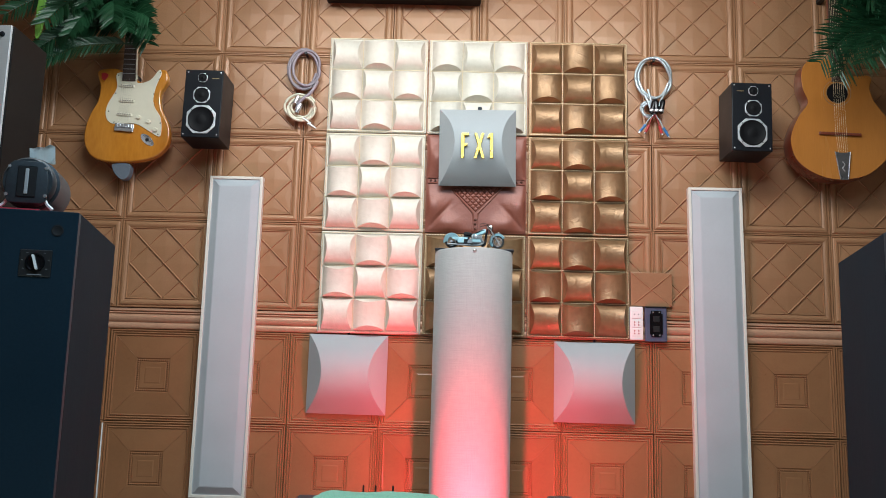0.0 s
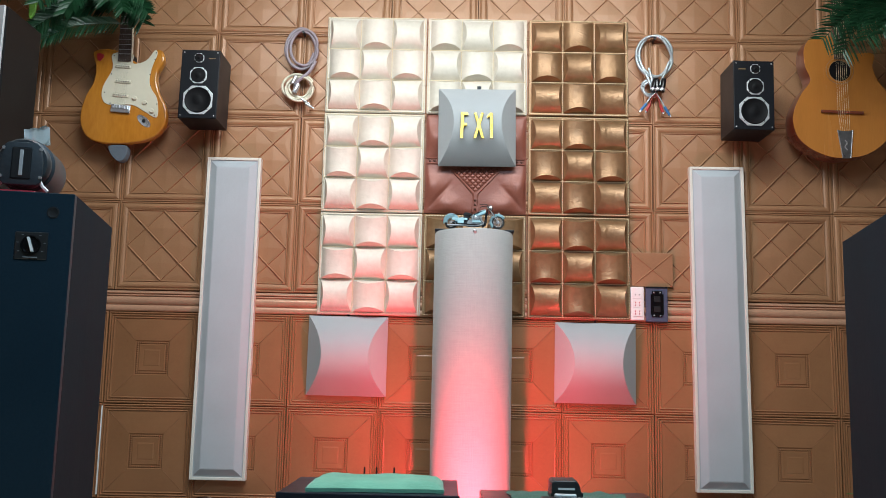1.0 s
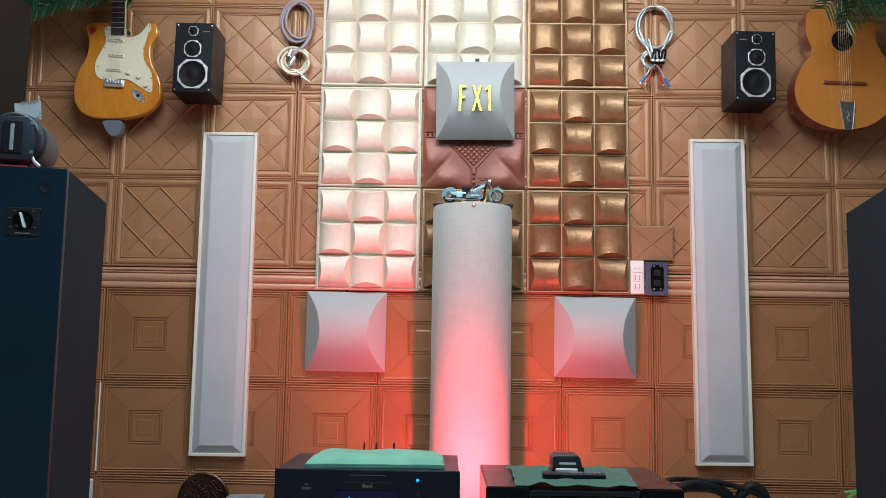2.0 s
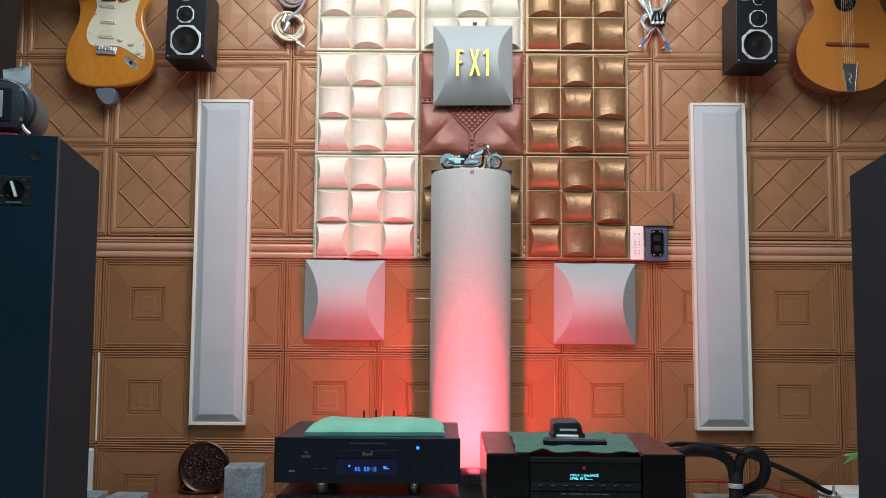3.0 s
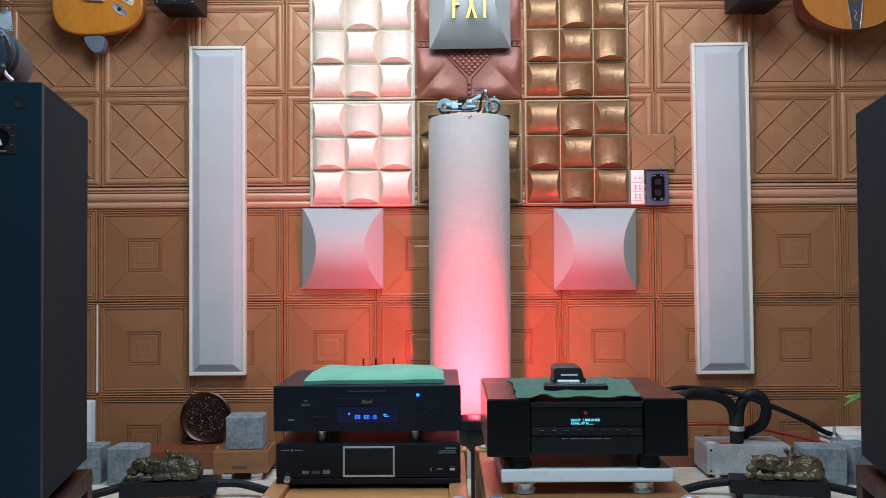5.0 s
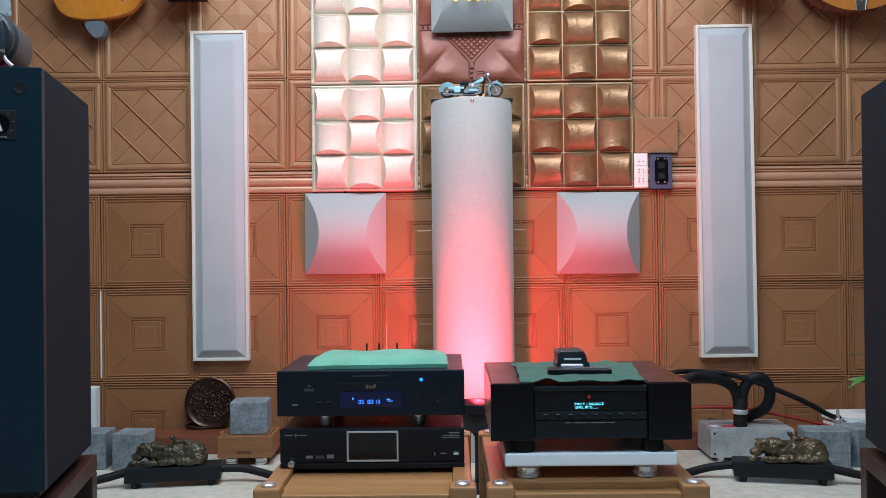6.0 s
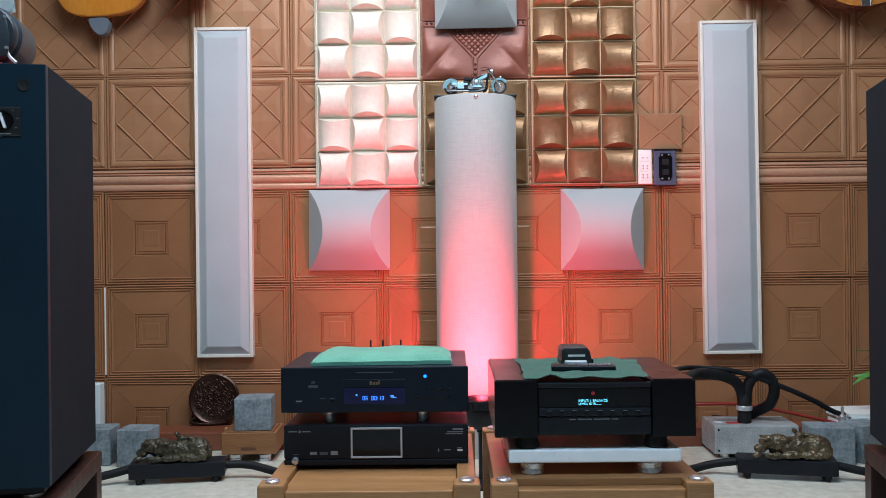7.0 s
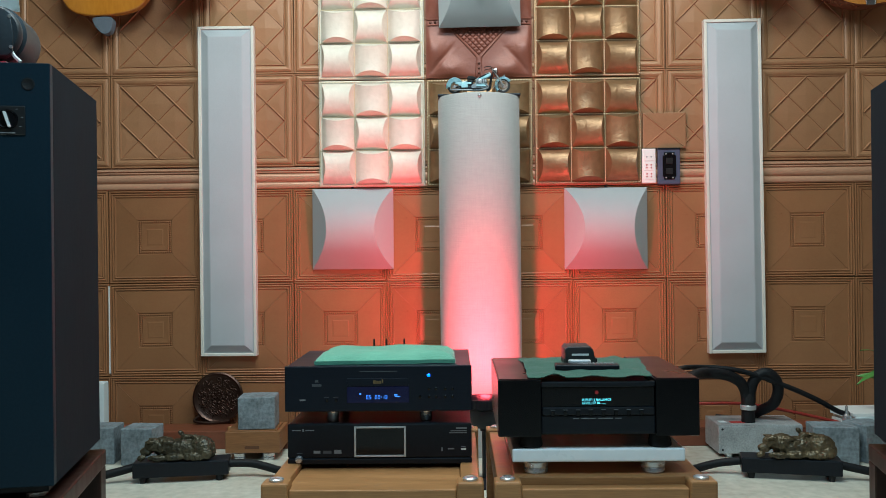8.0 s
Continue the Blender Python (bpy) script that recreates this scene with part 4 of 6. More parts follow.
guard = [(-1.539, 2.214), (-1.535, 2.146), (-1.572, 2.063), (-1.572, 2.007), (-1.538, 1.978), (-1.440, 1.980), (-1.378, 1.949), (-1.329, 1.923), (-1.319, 1.950), (-1.328, 2.012), (-1.356, 2.056), (-1.367, 2.099), (-1.357, 2.163), (-1.339, 2.214), (-1.350, 2.234), (-1.388, 2.185), (-1.444, 2.171), (-1.451, 2.216)]
pg = part("pickguard", slab(outline(guard, 4), -0.0255, -0.0215, 0.001), IVORY, eg, "ivory pickguard")
for a, b in [(-1.488, 2.155), (-1.484, 2.085), (-1.491, 2.021)]:
    pk = part("pickup", box(-0.036, 0.036, -0.0315, -0.0255, -0.008, 0.008, 0.004), IVORY, eg, m=pose(a, 0, b, 0, 4 if b > 1.99 else 10))
    for i in range(6):
        part("pole", lathe([(0.0028, 0), (0.0028, 0.001), (0, 0.001)], 8, m=pose(-0.026 + i * 0.0104, -0.0315, 0, 90)), FRETWOOD, pk)
bx, bz = (-1.484, 1.964)
br = part("bridge", box(-0.043, 0.043, -0.034, -0.0255, -0.022, 0.013, 0.002), CHROME, eg, "chrome bridge", m=pose(bx, 0, bz, 0, 4))
for i in range(6):
    part("saddle", box(-0.036 + i * 0.0122, -0.0265 + i * 0.0122, -0.040, -0.034, -0.006, 0.010, 0.001), CHROME, br)
for a, b in [(-1.425, 2.009), (-1.380, 1.990), (-1.345, 1.952)]:
    part("knob", lathe([(0.0105, 0), (0.0095, 0.008), (0.008, 0.010), (0, 0.010)], 18, m=pose(a, -0.0255, b, 90)), IVORY, eg, smooth=40)
jx, jz = (-1.380, 1.907)
part("jack_plate", lathe([(0.022, 0), (0.020, 0.003), (0.008, 0.001), (0, 0.001)], 20, m=pose(jx, -0.0225, jz, 90) @ pose(0, 0, 0, 0, 0, -42) @ Matrix.Diagonal((1.75, 0.85, 1, 1))), CHROME, eg, smooth=40)
part("jack_hole", lathe([(0.008, 0), (0.008, 0.0012), (0.005, 0.0014), (0, 0.0008)], 14, m=pose(jx, -0.0238, jz, 90)), BLACK_RUBBER, eg, smooth=40)
part("switch", tube([(jx + 0.005, -0.026, jz + 0.085), (jx + 0.012, -0.032, jz + 0.075)], 0.0015, 6), BLACK_SATIN, eg)
n0, n1 = Vector((*(-1.482, 2.179), 0)), Vector((*(-1.489, 2.493), 0))
d = (n1 - n0).normalized()
nk = [n0 + Vector((-0.029, 0, 0)), n0 + Vector((0.029, 0, 0)), n0 + d * 0.55 + Vector((0.022, 0, 0)), n0 + d * 0.55 + Vector((-0.022, 0, 0))]
part("fretboard", slab([(p.x, p.y) for p in nk], -0.034, -0.026, 0.001), FRETWOOD, eg, "dark fretboard")
part("neck", slab([(p.x, p.y) for p in nk], -0.0255, -0.004, 0.004), IVORY, eg)
for i in range(1, 16):
    q = n0 + d * (0.012 + 0.0195 * i * (1 + 0.03 * i))
    if (q - n0).length < 0.54:
        part("fret", box(-0.026, 0.026, -0.0352, -0.0340, -0.0012, 0.0012), CHROME, eg, m=pose(q.x, 0, q.y))
for i in range(6):
    o = (i - 2.5) * 0.0095
    a, b = Vector((bx + o, bz)), n0 + d * 0.54 + Vector((o * 0.7, 0, 0))
    part("string", tube([(a.x, -0.0395, a.y), (b.x, -0.0385, b.y)], 0.0003, 4, smooth=False), CHROME, eg)
for a, b in ((-1.532, 2.205), (-1.538, 2.120), (-1.563, 2.035), (-1.534, 1.985), (-1.333, 1.934), (-1.326, 1.985), (-1.360, 2.070), (-1.365, 2.120), (-1.347, 2.190), (-1.344, 2.222)):
    part("screw", lathe([(0.0032, 0), (0.0025, 0.001), (0, 0.0012)], 8, m=pose(a, -0.0255, b, 90)), FRETWOOD, pg)
px_, pz_ = (-1.596, 2.198)
part("pick", slab([(px_ + 0.017 * a, pz_ + 0.019 * b) for a, b in ((-0.9, 0.8), (0, 1), (1, 0.6), (0.9, -0.1), (0, -1), (-0.7, -0.5))], -0.0245, -0.0215), RED_MARK, eg, "red plectrum")
# the wall hook and strap end of the guitar
STRAP = mat("grey_strap", (0.10, 0.12, 0.15), 0.85, 0.0, 0.15, 200, 12, 0.3)
sx_, sz_ = (-1.488, 1.761)
part("strap", slab(outline([(sx_ - 0.040, sz_ + 0.035), (sx_ + 0.035, sz_ + 0.035), (sx_ + 0.032, sz_ - 0.02), (sx_ + 0.005, sz_ - 0.035), (sx_ - 0.02, sz_ - 0.02), (sx_ - 0.04, sz_ + 0.01)], 4), -0.012, 0.03, 0.003), STRAP, eg, "grey-blue strap end")
part("wall_hook", box(n0.x - 0.016, n0.x + 0.016, 0.0, 0.118, 2.20, 2.23, 0.003), BLACK_SATIN, eg)

ag = thing("acoustic_guitar", 0, 3.74, 0, 0, "honey-coloured cutaway acoustic guitar with a round soundhole hung on the wall", "guitar")
abody = [(1.647, 2.332), (1.588, 2.335), (1.547, 2.315), (1.527, 2.270), (1.530, 2.198), (1.550, 2.132), (1.509, 2.070), (1.476, 1.998), (1.470, 1.938), (1.490, 1.874), (1.541, 1.826), (1.617, 1.793), (1.695, 1.787), (1.784, 1.804), (1.855, 1.853), (1.907, 1.921), (1.919, 1.987), (1.892, 2.068), (1.844, 2.138), (1.824, 2.199), (1.834, 2.244), (1.816, 2.262), (1.755, 2.259), (1.729, 2.267), (1.712, 2.302)]
ao = outline(abody)
part("soundboard", slab(ao, -0.049, -0.044, 0.001), SPRUCE, ag, "honey spruce top")
part("body", slab(ao, -0.0435, 0.046, 0.004), MAHOGANY, ag, "red-brown sides", smooth=50)
ROSE = mat("pale_rosette", (0.27, 0.13, 0.045), 0.35, 0.0, 0.2, 120, 8, 0.0)
hx, hz = (1.680, 2.178)
part("soundhole", lathe([(0.046, 0), (0.046, 0.0006), (0, 0.0006)], 36, m=pose(hx, -0.049, hz, 90)), CONE, ag)
part("rosette", lathe([(0.047, 0.0), (0.047, 0.0012), (0.050, 0.0012), (0.050, 0)], 36, m=pose(hx, -0.049, hz, 90)), ROSE, ag)
part("rosette", lathe([(0.058, 0.0), (0.058, 0.0010), (0.0615, 0.0010), (0.0615, 0)], 36, m=pose(hx, -0.049, hz, 90)), ROSE, ag)
gx, gz = (1.682, 1.989)
part("bridge", box(-0.092, 0.092, -0.060, -0.0492, -0.0065, 0.0065, 0.003), MAHOGANY, ag, m=pose(gx, 0, gz, 0, 1.5))
STEEL_DARK = mat("worn_steel", (0.22, 0.23, 0.25), 0.3, 0.85, 0.2, 90, 12, 0.05)
tx, tz = (1.690, 1.905)
part("tailpiece", slab([(tx - 0.034, tz + 0.005), (tx - 0.012, tz), (tx + 0.012, tz), (tx + 0.034, tz + 0.005), (tx + 0.028, tz - 0.05), (tx + 0.020, tz - 0.122), (tx - 0.016, tz - 0.122), (tx - 0.026, tz - 0.05)], -0.054, -0.0495, 0.0015), STEEL_DARK, ag, "engraved steel tailpiece")
for sgn in (-1, 1):
    part("tailpiece_edge", tube([(tx + sgn * 0.033, -0.0545, tz + 0.003), (tx + 0.001 + sgn * 0.026, -0.0545, tz - 0.05), (tx + 0.002 + sgn * 0.0175, -0.0545, tz - 0.120)], 0.0022, 6, smooth=False), CHROME, ag)
part("tailpiece_mark", tube([(tx - 0.004, -0.055, tz - 0.04), (tx + 0.006, -0.055, tz - 0.055), (tx - 0.004, -0.055, tz - 0.07), (tx + 0.006, -0.055, tz - 0.085)], 0.0022, 6), CHROME, ag)
nx0, nz0 = (1.684, 2.229)
nx1, nz1 = (1.677, 2.528)
part("fretboard", slab([(nx0 - 0.027, nz0), (nx0 + 0.027, nz0), (nx1 + 0.022, 2.78), (nx1 - 0.022, 2.78)], -0.060, -0.0495, 0.001), FRETWOOD, ag)
part("neck", slab([(nx0 - 0.026, nz0 + 0.10), (nx0 + 0.026, nz0 + 0.10), (nx1 + 0.021, 2.78), (nx1 - 0.021, 2.78)], -0.049, -0.030, 0.003), MAHOGANY, ag)
for i in range(6):
    o = (i - 2.5) * 0.0095
    part("string", tube([(tx + o * 0.8, -0.056, tz), (gx + o, -0.064, gz), (nx1 + o * 0.7, -0.0625, 2.76)], 0.0005, 4, smooth=False), THREAD_GOLD, ag)
part("wall_hook", box(nx1 - 0.012, nx1 + 0.012, -0.029, 0.10, 2.66, 2.68, 0.003), BLACK_SATIN, ag)

# ---- model motorcycle on the column ----
SKY_PAINT = mat("light_blue_enamel", (0.36, 0.58, 0.66), 0.22, 0.0, 0.06, 60, 8, 0.0, coat=0.6)
TYRE = mat("tyre_rubber", (0.012, 0.012, 0.013), 0.75, 0.0, 0.1, 200, 20, 0.2)
mc = thing("model_motorcycle", 0.087, 3.555, 1.4197, -3, "light blue vintage model motorcycle standing on the column", "model motorcycle")
mc.scale = (0.98, 1.0, 1.02)
for x in (-0.098, 0.098):
    wh = part("wheel", lathe([(0.0195, -0.005), (0.0265, -0.006), (0.0285, 0.0), (0.0265, 0.006), (0.0195, 0.005)], 28, m=pose(x, 0, 0.0285, 90)), TYRE, mc, "black tyre", smooth=50)
    part("rim", lathe([(0.0200, -0.0065), (0.0210, 0), (0.0200, 0.0065), (0.0180, 0.005), (0.0180, -0.005), (0.0200, -0.0065)], 28, m=pose(x, 0, 0.0285, 90)), CHROME, wh, smooth=50)
    part("hub", lathe([(0, -0.006), (0.005, -0.006), (0.005, 0.006), (0, 0.006)], 14, m=pose(x, 0, 0.0285, 90)), CHROME, wh)
    for a in range(0, 180, 18):
        c, s = 0.0190 * math.cos(radians(a)), 0.0190 * math.sin(radians(a))
        part("spoke", tube([(x - c, 0, 0.0285 - s), (x + c, 0, 0.0285 + s)], 0.0007, 4, smooth=False), CHROME, wh)


def fender(x, a0, a1, r, half, skirt):
    bm = bmesh.new()
    rows = []
    n = 18
    for i in range(n + 1):
        a = radians(a0 + (a1 - a0) * i / n)
        row = []
        for q, rr in ((-half, r - skirt), (-half, r - 0.003), (-half * 0.6, r), (half * 0.6, r), (half, r - 0.003), (half, r - skirt)):
            row.append(bm.verts.new((x + rr * math.cos(a), q, 0.0285 + rr * math.sin(a))))
        rows.append(row)
    for a, b in zip(rows, rows[1:]):
        for k in range(5):
            bm.faces.new((a[k], a[k + 1], b[k + 1], b[k]))
    bmesh.ops.solidify(bm, geom=bm.faces[:], thickness=0.0008)
    return bm


part("rear_fender", fender(-0.098, 5, 188, 0.0355, 0.011, 0.019), SKY_PAINT, mc, smooth=45)
part("front_fender", fender(0.098, 30, 222, 0.0345, 0.011, 0.011), SKY_PAINT, mc, smooth=45)
bm = slab(outline([(-0.010, 0.056), (0.010, 0.068), (0.034, 0.078), (0.046, 0.079), (0.047, 0.066), (0.026, 0.056), (-0.006, 0.051)], 4), -0.009, 0.009, 0.004)
part("fuel_tank", bm, SKY_PAINT, mc, smooth=60)
part("seat", slab(outline([(-0.048, 0.060), (-0.040, 0.068), (-0.022, 0.066), (-0.010, 0.060), (-0.018, 0.053), (-0.042, 0.053)], 4), -0.009, 0.009, 0.003), BLACK_RUBBER, mc, "black saddle", smooth=60)
MC_METAL = mat("model_engine_metal", (0.22, 0.24, 0.26), 0.4, 0.6, 0.2, 300, 60, 0.1)
part("engine_block", box(-0.020, 0.034, -0.010, 0.010, 0.020, 0.040, 0.002), MC_METAL, mc)
for i in range(4):
    part("cylinder_fin", box(-0.014, 0.032, -0.012, 0.012, 0.041 + i * 0.003, 0.0425 + i * 0.003, 0.0004), MC_METAL, mc)
part("gearbox", lathe([(0, -0.012), (0.010, -0.012), (0.011, 0.0), (0.010, 0.012), (0, 0.012)], 18, m=pose(-0.020, 0, 0.026, 90)), MC_METAL, mc, smooth=40)
part("side_case", box(-0.072, -0.045, -0.013, -0.004, 0.022, 0.046, 0.003), SKY_PAINT, mc)
part("exhaust", tube([(0.024, -0.012, 0.036), (0.038, -0.012, 0.022), (0.010, -0.012, 0.013), (-0.06, -0.012, 0.014), (-0.115, -0.012, 0.016)], 0.0034, 8), MC_METAL, mc, smooth=60)
part("crankcase", box(-0.056, 0.046, -0.009, 0.009, 0.012, 0.030, 0.004), BLACK_SATIN, mc)
part("running_board", box(-0.030, 0.012, -0.020, -0.010, 0.0165, 0.019, 0.001), BLACK_SATIN, mc)
part("chain_guard", box(-0.095, -0.030, -0.012, -0.0095, 0.036, 0.044, 0.001), SKY_PAINT, mc)
part("tail_lamp", lathe([(0, 0), (0.004, 0), (0.0045, 0.006), (0, 0.008)], 10, m=pose(-0.130, 0, 0.036, 0, -100)), RED_MARK, mc, smooth=45)
part("frame_tube", tube([(0.048, 0, 0.072), (0.036, 0, 0.020), (-0.02, 0, 0.011), (-0.07, 0, 0.022), (-0.098, 0, 0.0255)], 0.0026, 6), BLACK_SATIN, mc)
part("frame_tube", tube([(0.048, 0, 0.076), (0.0, 0, 0.052), (-0.05, 0, 0.046), (-0.098, 0.008, 0.0255)], 0.0026, 6), BLACK_SATIN, mc)
for q in (-0.010, 0.010):
    part("fork_leg", tube([(0.098, q * 1.25, 0.0285), (0.062, q * 0.9, 0.082), (0.054, q * 0.8, 0.092)], 0.0030, 6, smooth=False), CHROME, mc)
    part("handlebar", tube([(0.055, q * 0.4, 0.092), (0.050, q * 1.8, 0.099), (0.030, q * 2.6, 0.098), (0.022, q * 2.7, 0.095)], 0.0014, 6), BLACK_SATIN, mc)
part("headlight", lathe([(0, -0.006), (0.009, -0.004), (0.0115, 0.003), (0.011, 0.006), (0, 0.008)], 18, m=pose(0.066, 0, 0.088, 0, 90)), CHROME, mc, smooth=45)
part("fender_lamp", lathe([(0, 0), (0.003, 0), (0.0035, 0.005), (0, 0.007)], 10, m=pose(0.100, 0, 0.0655, 0, 60)), CHROME, mc, smooth=45)
part("battery_box", box(-0.044, -0.022, -0.010, 0.010, 0.028, 0.050, 0.002), BLACK_SATIN, mc)
part("air_cleaner", lathe([(0, -0.004), (0.0075, -0.004), (0.0085, 0.0), (0.0075, 0.003), (0, 0.004)], 16, m=pose(0.004, -0.013, 0.046, 90)), CHROME, mc, smooth=40)
for q in (-0.008, 0.008):
    part("frame_tube", tube([(0.056, q, 0.080), (0.050, q, 0.050), (0.046, q, 0.018), (0.030, q, 0.009)], 0.0024, 6), BLACK_SATIN, mc)
    part("seat_spring", tube([(-0.040, q, 0.055), (-0.050, q, 0.040)], 0.0018, 6, smooth=False), BLACK_SATIN, mc)
    part("fork_spring", tube([(0.070, q, 0.070), (0.058, q, 0.090)], 0.0040, 8, smooth=False), BLACK_SATIN, mc)
for q in (-0.011, 0.011):
    part("crash_bar", tube([(0.058, q, 0.022), (0.074, q * 1.5, 0.034), (0.072, q * 1.5, 0.052), (0.060, q, 0.060)], 0.0012, 6), CHROME, mc)
    part("brake_cable", tube([(0.050, q * 2.0, 0.098), (0.072, q * 1.6, 0.092), (0.078, q, 0.070), (0.092, q, 0.040)], 0.0008, 5), BLACK_SATIN, mc)
part("pushrod_cover", box(-0.010, 0.028, -0.0135, -0.0118, 0.026, 0.038, 0.0006), SKY_PAINT, mc)
for i in range(5):
    part("cylinder", lathe([(0.0042, 0), (0.0042, 0.016), (0.003, 0.018), (0, 0.018)], 10, m=pose(-0.008 + i * 0.0088, -0.0125, 0.036)), MC_METAL, mc, smooth=40)
part("tank_stripe", slab(outline([(-0.004, 0.058), (0.012, 0.068), (0.034, 0.0755), (0.044, 0.075), (0.030, 0.071), (0.010, 0.061)], 3), -0.0098, -0.0088), BLACK_SATIN, mc, "dark tank stripe")
part("kick_stand", tube([(-0.01, -0.004, 0.014), (-0.014, -0.018, 0.0005)], 0.0012, 5, smooth=False), CHROME, mc)

# ---- uplight at the foot of the column ----
led = thing("led_uplight", 0.088, 3.07, 0, 0, "black round stage uplight shining pink-red up the column", "stage light")
part("stand_base", lathe([(0, 0), (0.085, 0), (0.088, 0.006), (0.030, 0.018), (0.016, 0.022), (0, 0.022)], 28), BLACK_SATIN, led, smooth=40)
part("pole", lathe([(0.016, 0.02), (0.016, 0.18), (0.022, 0.182), (0.022, 0.196), (0, 0.196)], 16), BLACK_SATIN, led, smooth=40)
hs = part("housing", lathe([(0, 0.198), (0.055, 0.198), (0.068, 0.215), (0.070, 0.262), (0.076, 0.264), (0.076, 0.294), (0.071, 0.296), (0.068, 0.290), (0.066, 0.262), (0, 0.262)], 36), BLACK_SATIN, led, smooth=40)
for i in range(30):
    a = radians(i * 12)
    part("cooling_fin", box(0.0755, 0.0785, -0.0022, 0.0022, 0.266, 0.292), BLACK_RUBBER, hs, m=pose(0, 0, 0, 0, 0, i * 12))
LENS = mat("pink_lens", (0.8, 0.2, 0.25), 0.2, 0.0, 0.0, 30, 5, 0.0, emit=(1.0, 0.12, 0.22), power=3.0)
part("lens", lathe([(0, 0.2625), (0.065, 0.2625), (0.065, 0.264), (0, 0.266)], 32), LENS, led, "glowing pink lens", smooth=40)

# ---- floor objects along the wall ----
def beam(x0, x1):
    tagged(part("wooden_beam", box(x0, x1, 3.63, 3.79, 0.0, 0.074, 0.004), ROSEWOOD), "long red-brown wooden beam lying along the wall", "beam", "wall beams")


beam(-1.62, -0.62)
beam(0.62, 1.62)


def stone(x, y, z, w, d, h, rz, label="rough grey stone block standing on the floor"):
    bm = box(-w / 2, w / 2, 0, d, 0, h, 0.003, seg=1)
    bmesh.ops.subdivide_edges(bm, edges=[e for e in bm.edges if e.calc_length() > 0.05], cuts=5, use_grid_fill=True)
    for v in bm.verts:
        k = noise.noise_vector(v.co * 30 + Vector((x * 7, y, z)))
        v.co += Vector((k.x, k.y, max(0, k.z) if v.co.z < 0.001 else k.z)) * 0.0012
    tagged(part("stone_block", bm, STONE, m=pose(x, y, z, 0, 0, rz)), label, "stone block", "stone blocks")


stone(-1.225, 3.36, 0, 0.121, 0.12, 0.139, -3)
stone(-1.378, 3.38, 0, 0.121, 0.12, 0.139, 2)
stone(1.372, 3.30, 0, 0.160, 0.12, 0.138, -8)
stone(1.545, 3.34, 0, 0.121, 0.12, 0.139, 22)
stone(-0.788, 3.445, 0.1155, 0.142, 0.13, 0.124, 4, "rough grey stone block resting on the wooden box")

BOX_WOOD = mat("aged_box_wood", (0.17, 0.075, 0.028), 0.5, 0.0, 0.2, 70, 5, 0.08, tint=(0.24, 0.11, 0.042), stretch=(0.3, 5, 5))
wb = thing("wooden_box", -0.798, 3.42, 0, 2, "brown wooden box on steel feet carrying a stone block", "wooden box")
part("side_board", box(-0.104, 0.104, 0.0, 0.014, 0.031, 0.112, 0.002), BOX_WOOD, wb)
part("side_board", box(-0.104, 0.104, 0.186, 0.20, 0.031, 0.112, 0.002), BOX_WOOD, wb)
for a in (-0.104, 0.090):
    part("end_board", box(a, a + 0.014, 0.0145, 0.1855, 0.031, 0.112, 0.002), BOX_WOOD, wb)
part("lid", box(-0.0895, 0.0895, 0.0145, 0.1855, 0.098, 0.1150, 0.001), BOX_WOOD, wb)
BRAND = mat("burnt_mark", (0.09, 0.035, 0.014), 0.6, 0.0, 0.1, 90, 6, 0.0)
bar(wb, -0.030, 0.026, 0.046, 0.058, 0.0, BRAND)
for x in (-0.055, 0.055):
    for y in (0.035, 0.165):
        part("foot", lathe([(0, 0), (0.024, 0), (0.024, 0.010), (0.022, 0.012), (0.024, 0.014), (0.024, 0.026), (0.018, 0.0308), (0, 0.0308)], 20, m=pose(x, y, 0)), CHROME, wb, "steel foot", smooth=35)

# carved round plaque
COPPER = mat("dark_carved_copper", (0.050, 0.026, 0.019), 0.32, 0.75, 0.35, 120, 14, 0.2)
pl = thing("carved_plaque", -1.032, 3.795, 0.0745, 0, "dark copper round plaque with carved reliefs leaning on the wall", "plaque", rx=-7)
pl.scale = (1.08, 1.08, 1.08)
part("disc", lathe([(0, 0), (0.092, 0), (0.100, 0.002), (0.100, 0.010), (0.094, 0.013), (0.089, 0.010), (0.084, 0.007), (0, 0.007)], 48, m=pose(0, 0, 0.100, 90)), COPPER, pl, smooth=35)
rg = random.Random(9)
bm = bmesh.new()
for i in range(340):
    a, r = rg.uniform(0, 6.283), 0.078 * math.sqrt(rg.random())
    s = rg.uniform(0.0022, 0.0062)
    join(bm, lathe([(s, 0), (s * 0.8, s * 0.7), (0, s * 0.9)], 6, m=pose(r * math.cos(a), -0.006, 0.100 + r * math.sin(a), 90, rg.uniform(0, 90)) @ Matrix.Diagonal((rg.uniform(1.0, 2.3), rg.uniform(0.35, 0.8), 1, 1))))
for k in range(9):
    a = k * 0.698
    lathe([(0.006, 0), (0.005, 0.005), (0, 0.007)], 8, m=pose(0.022 * math.cos(a), -0.006, 0.100 + 0.022 * math.sin(a), 90), bm=bm)
part("relief", bm, COPPER, pl, smooth=60)["kind"] = "stuff"
part("rest", tube([(-0.070, -0.012, 0.030), (-0.088, -0.020, 0.012), (-0.055, -0.024, 0.004), (0.0, -0.020, 0.004), (0.05, -0.018, 0.010)], 0.006, 8), COPPER, pl, "curled copper rest", smooth=60)
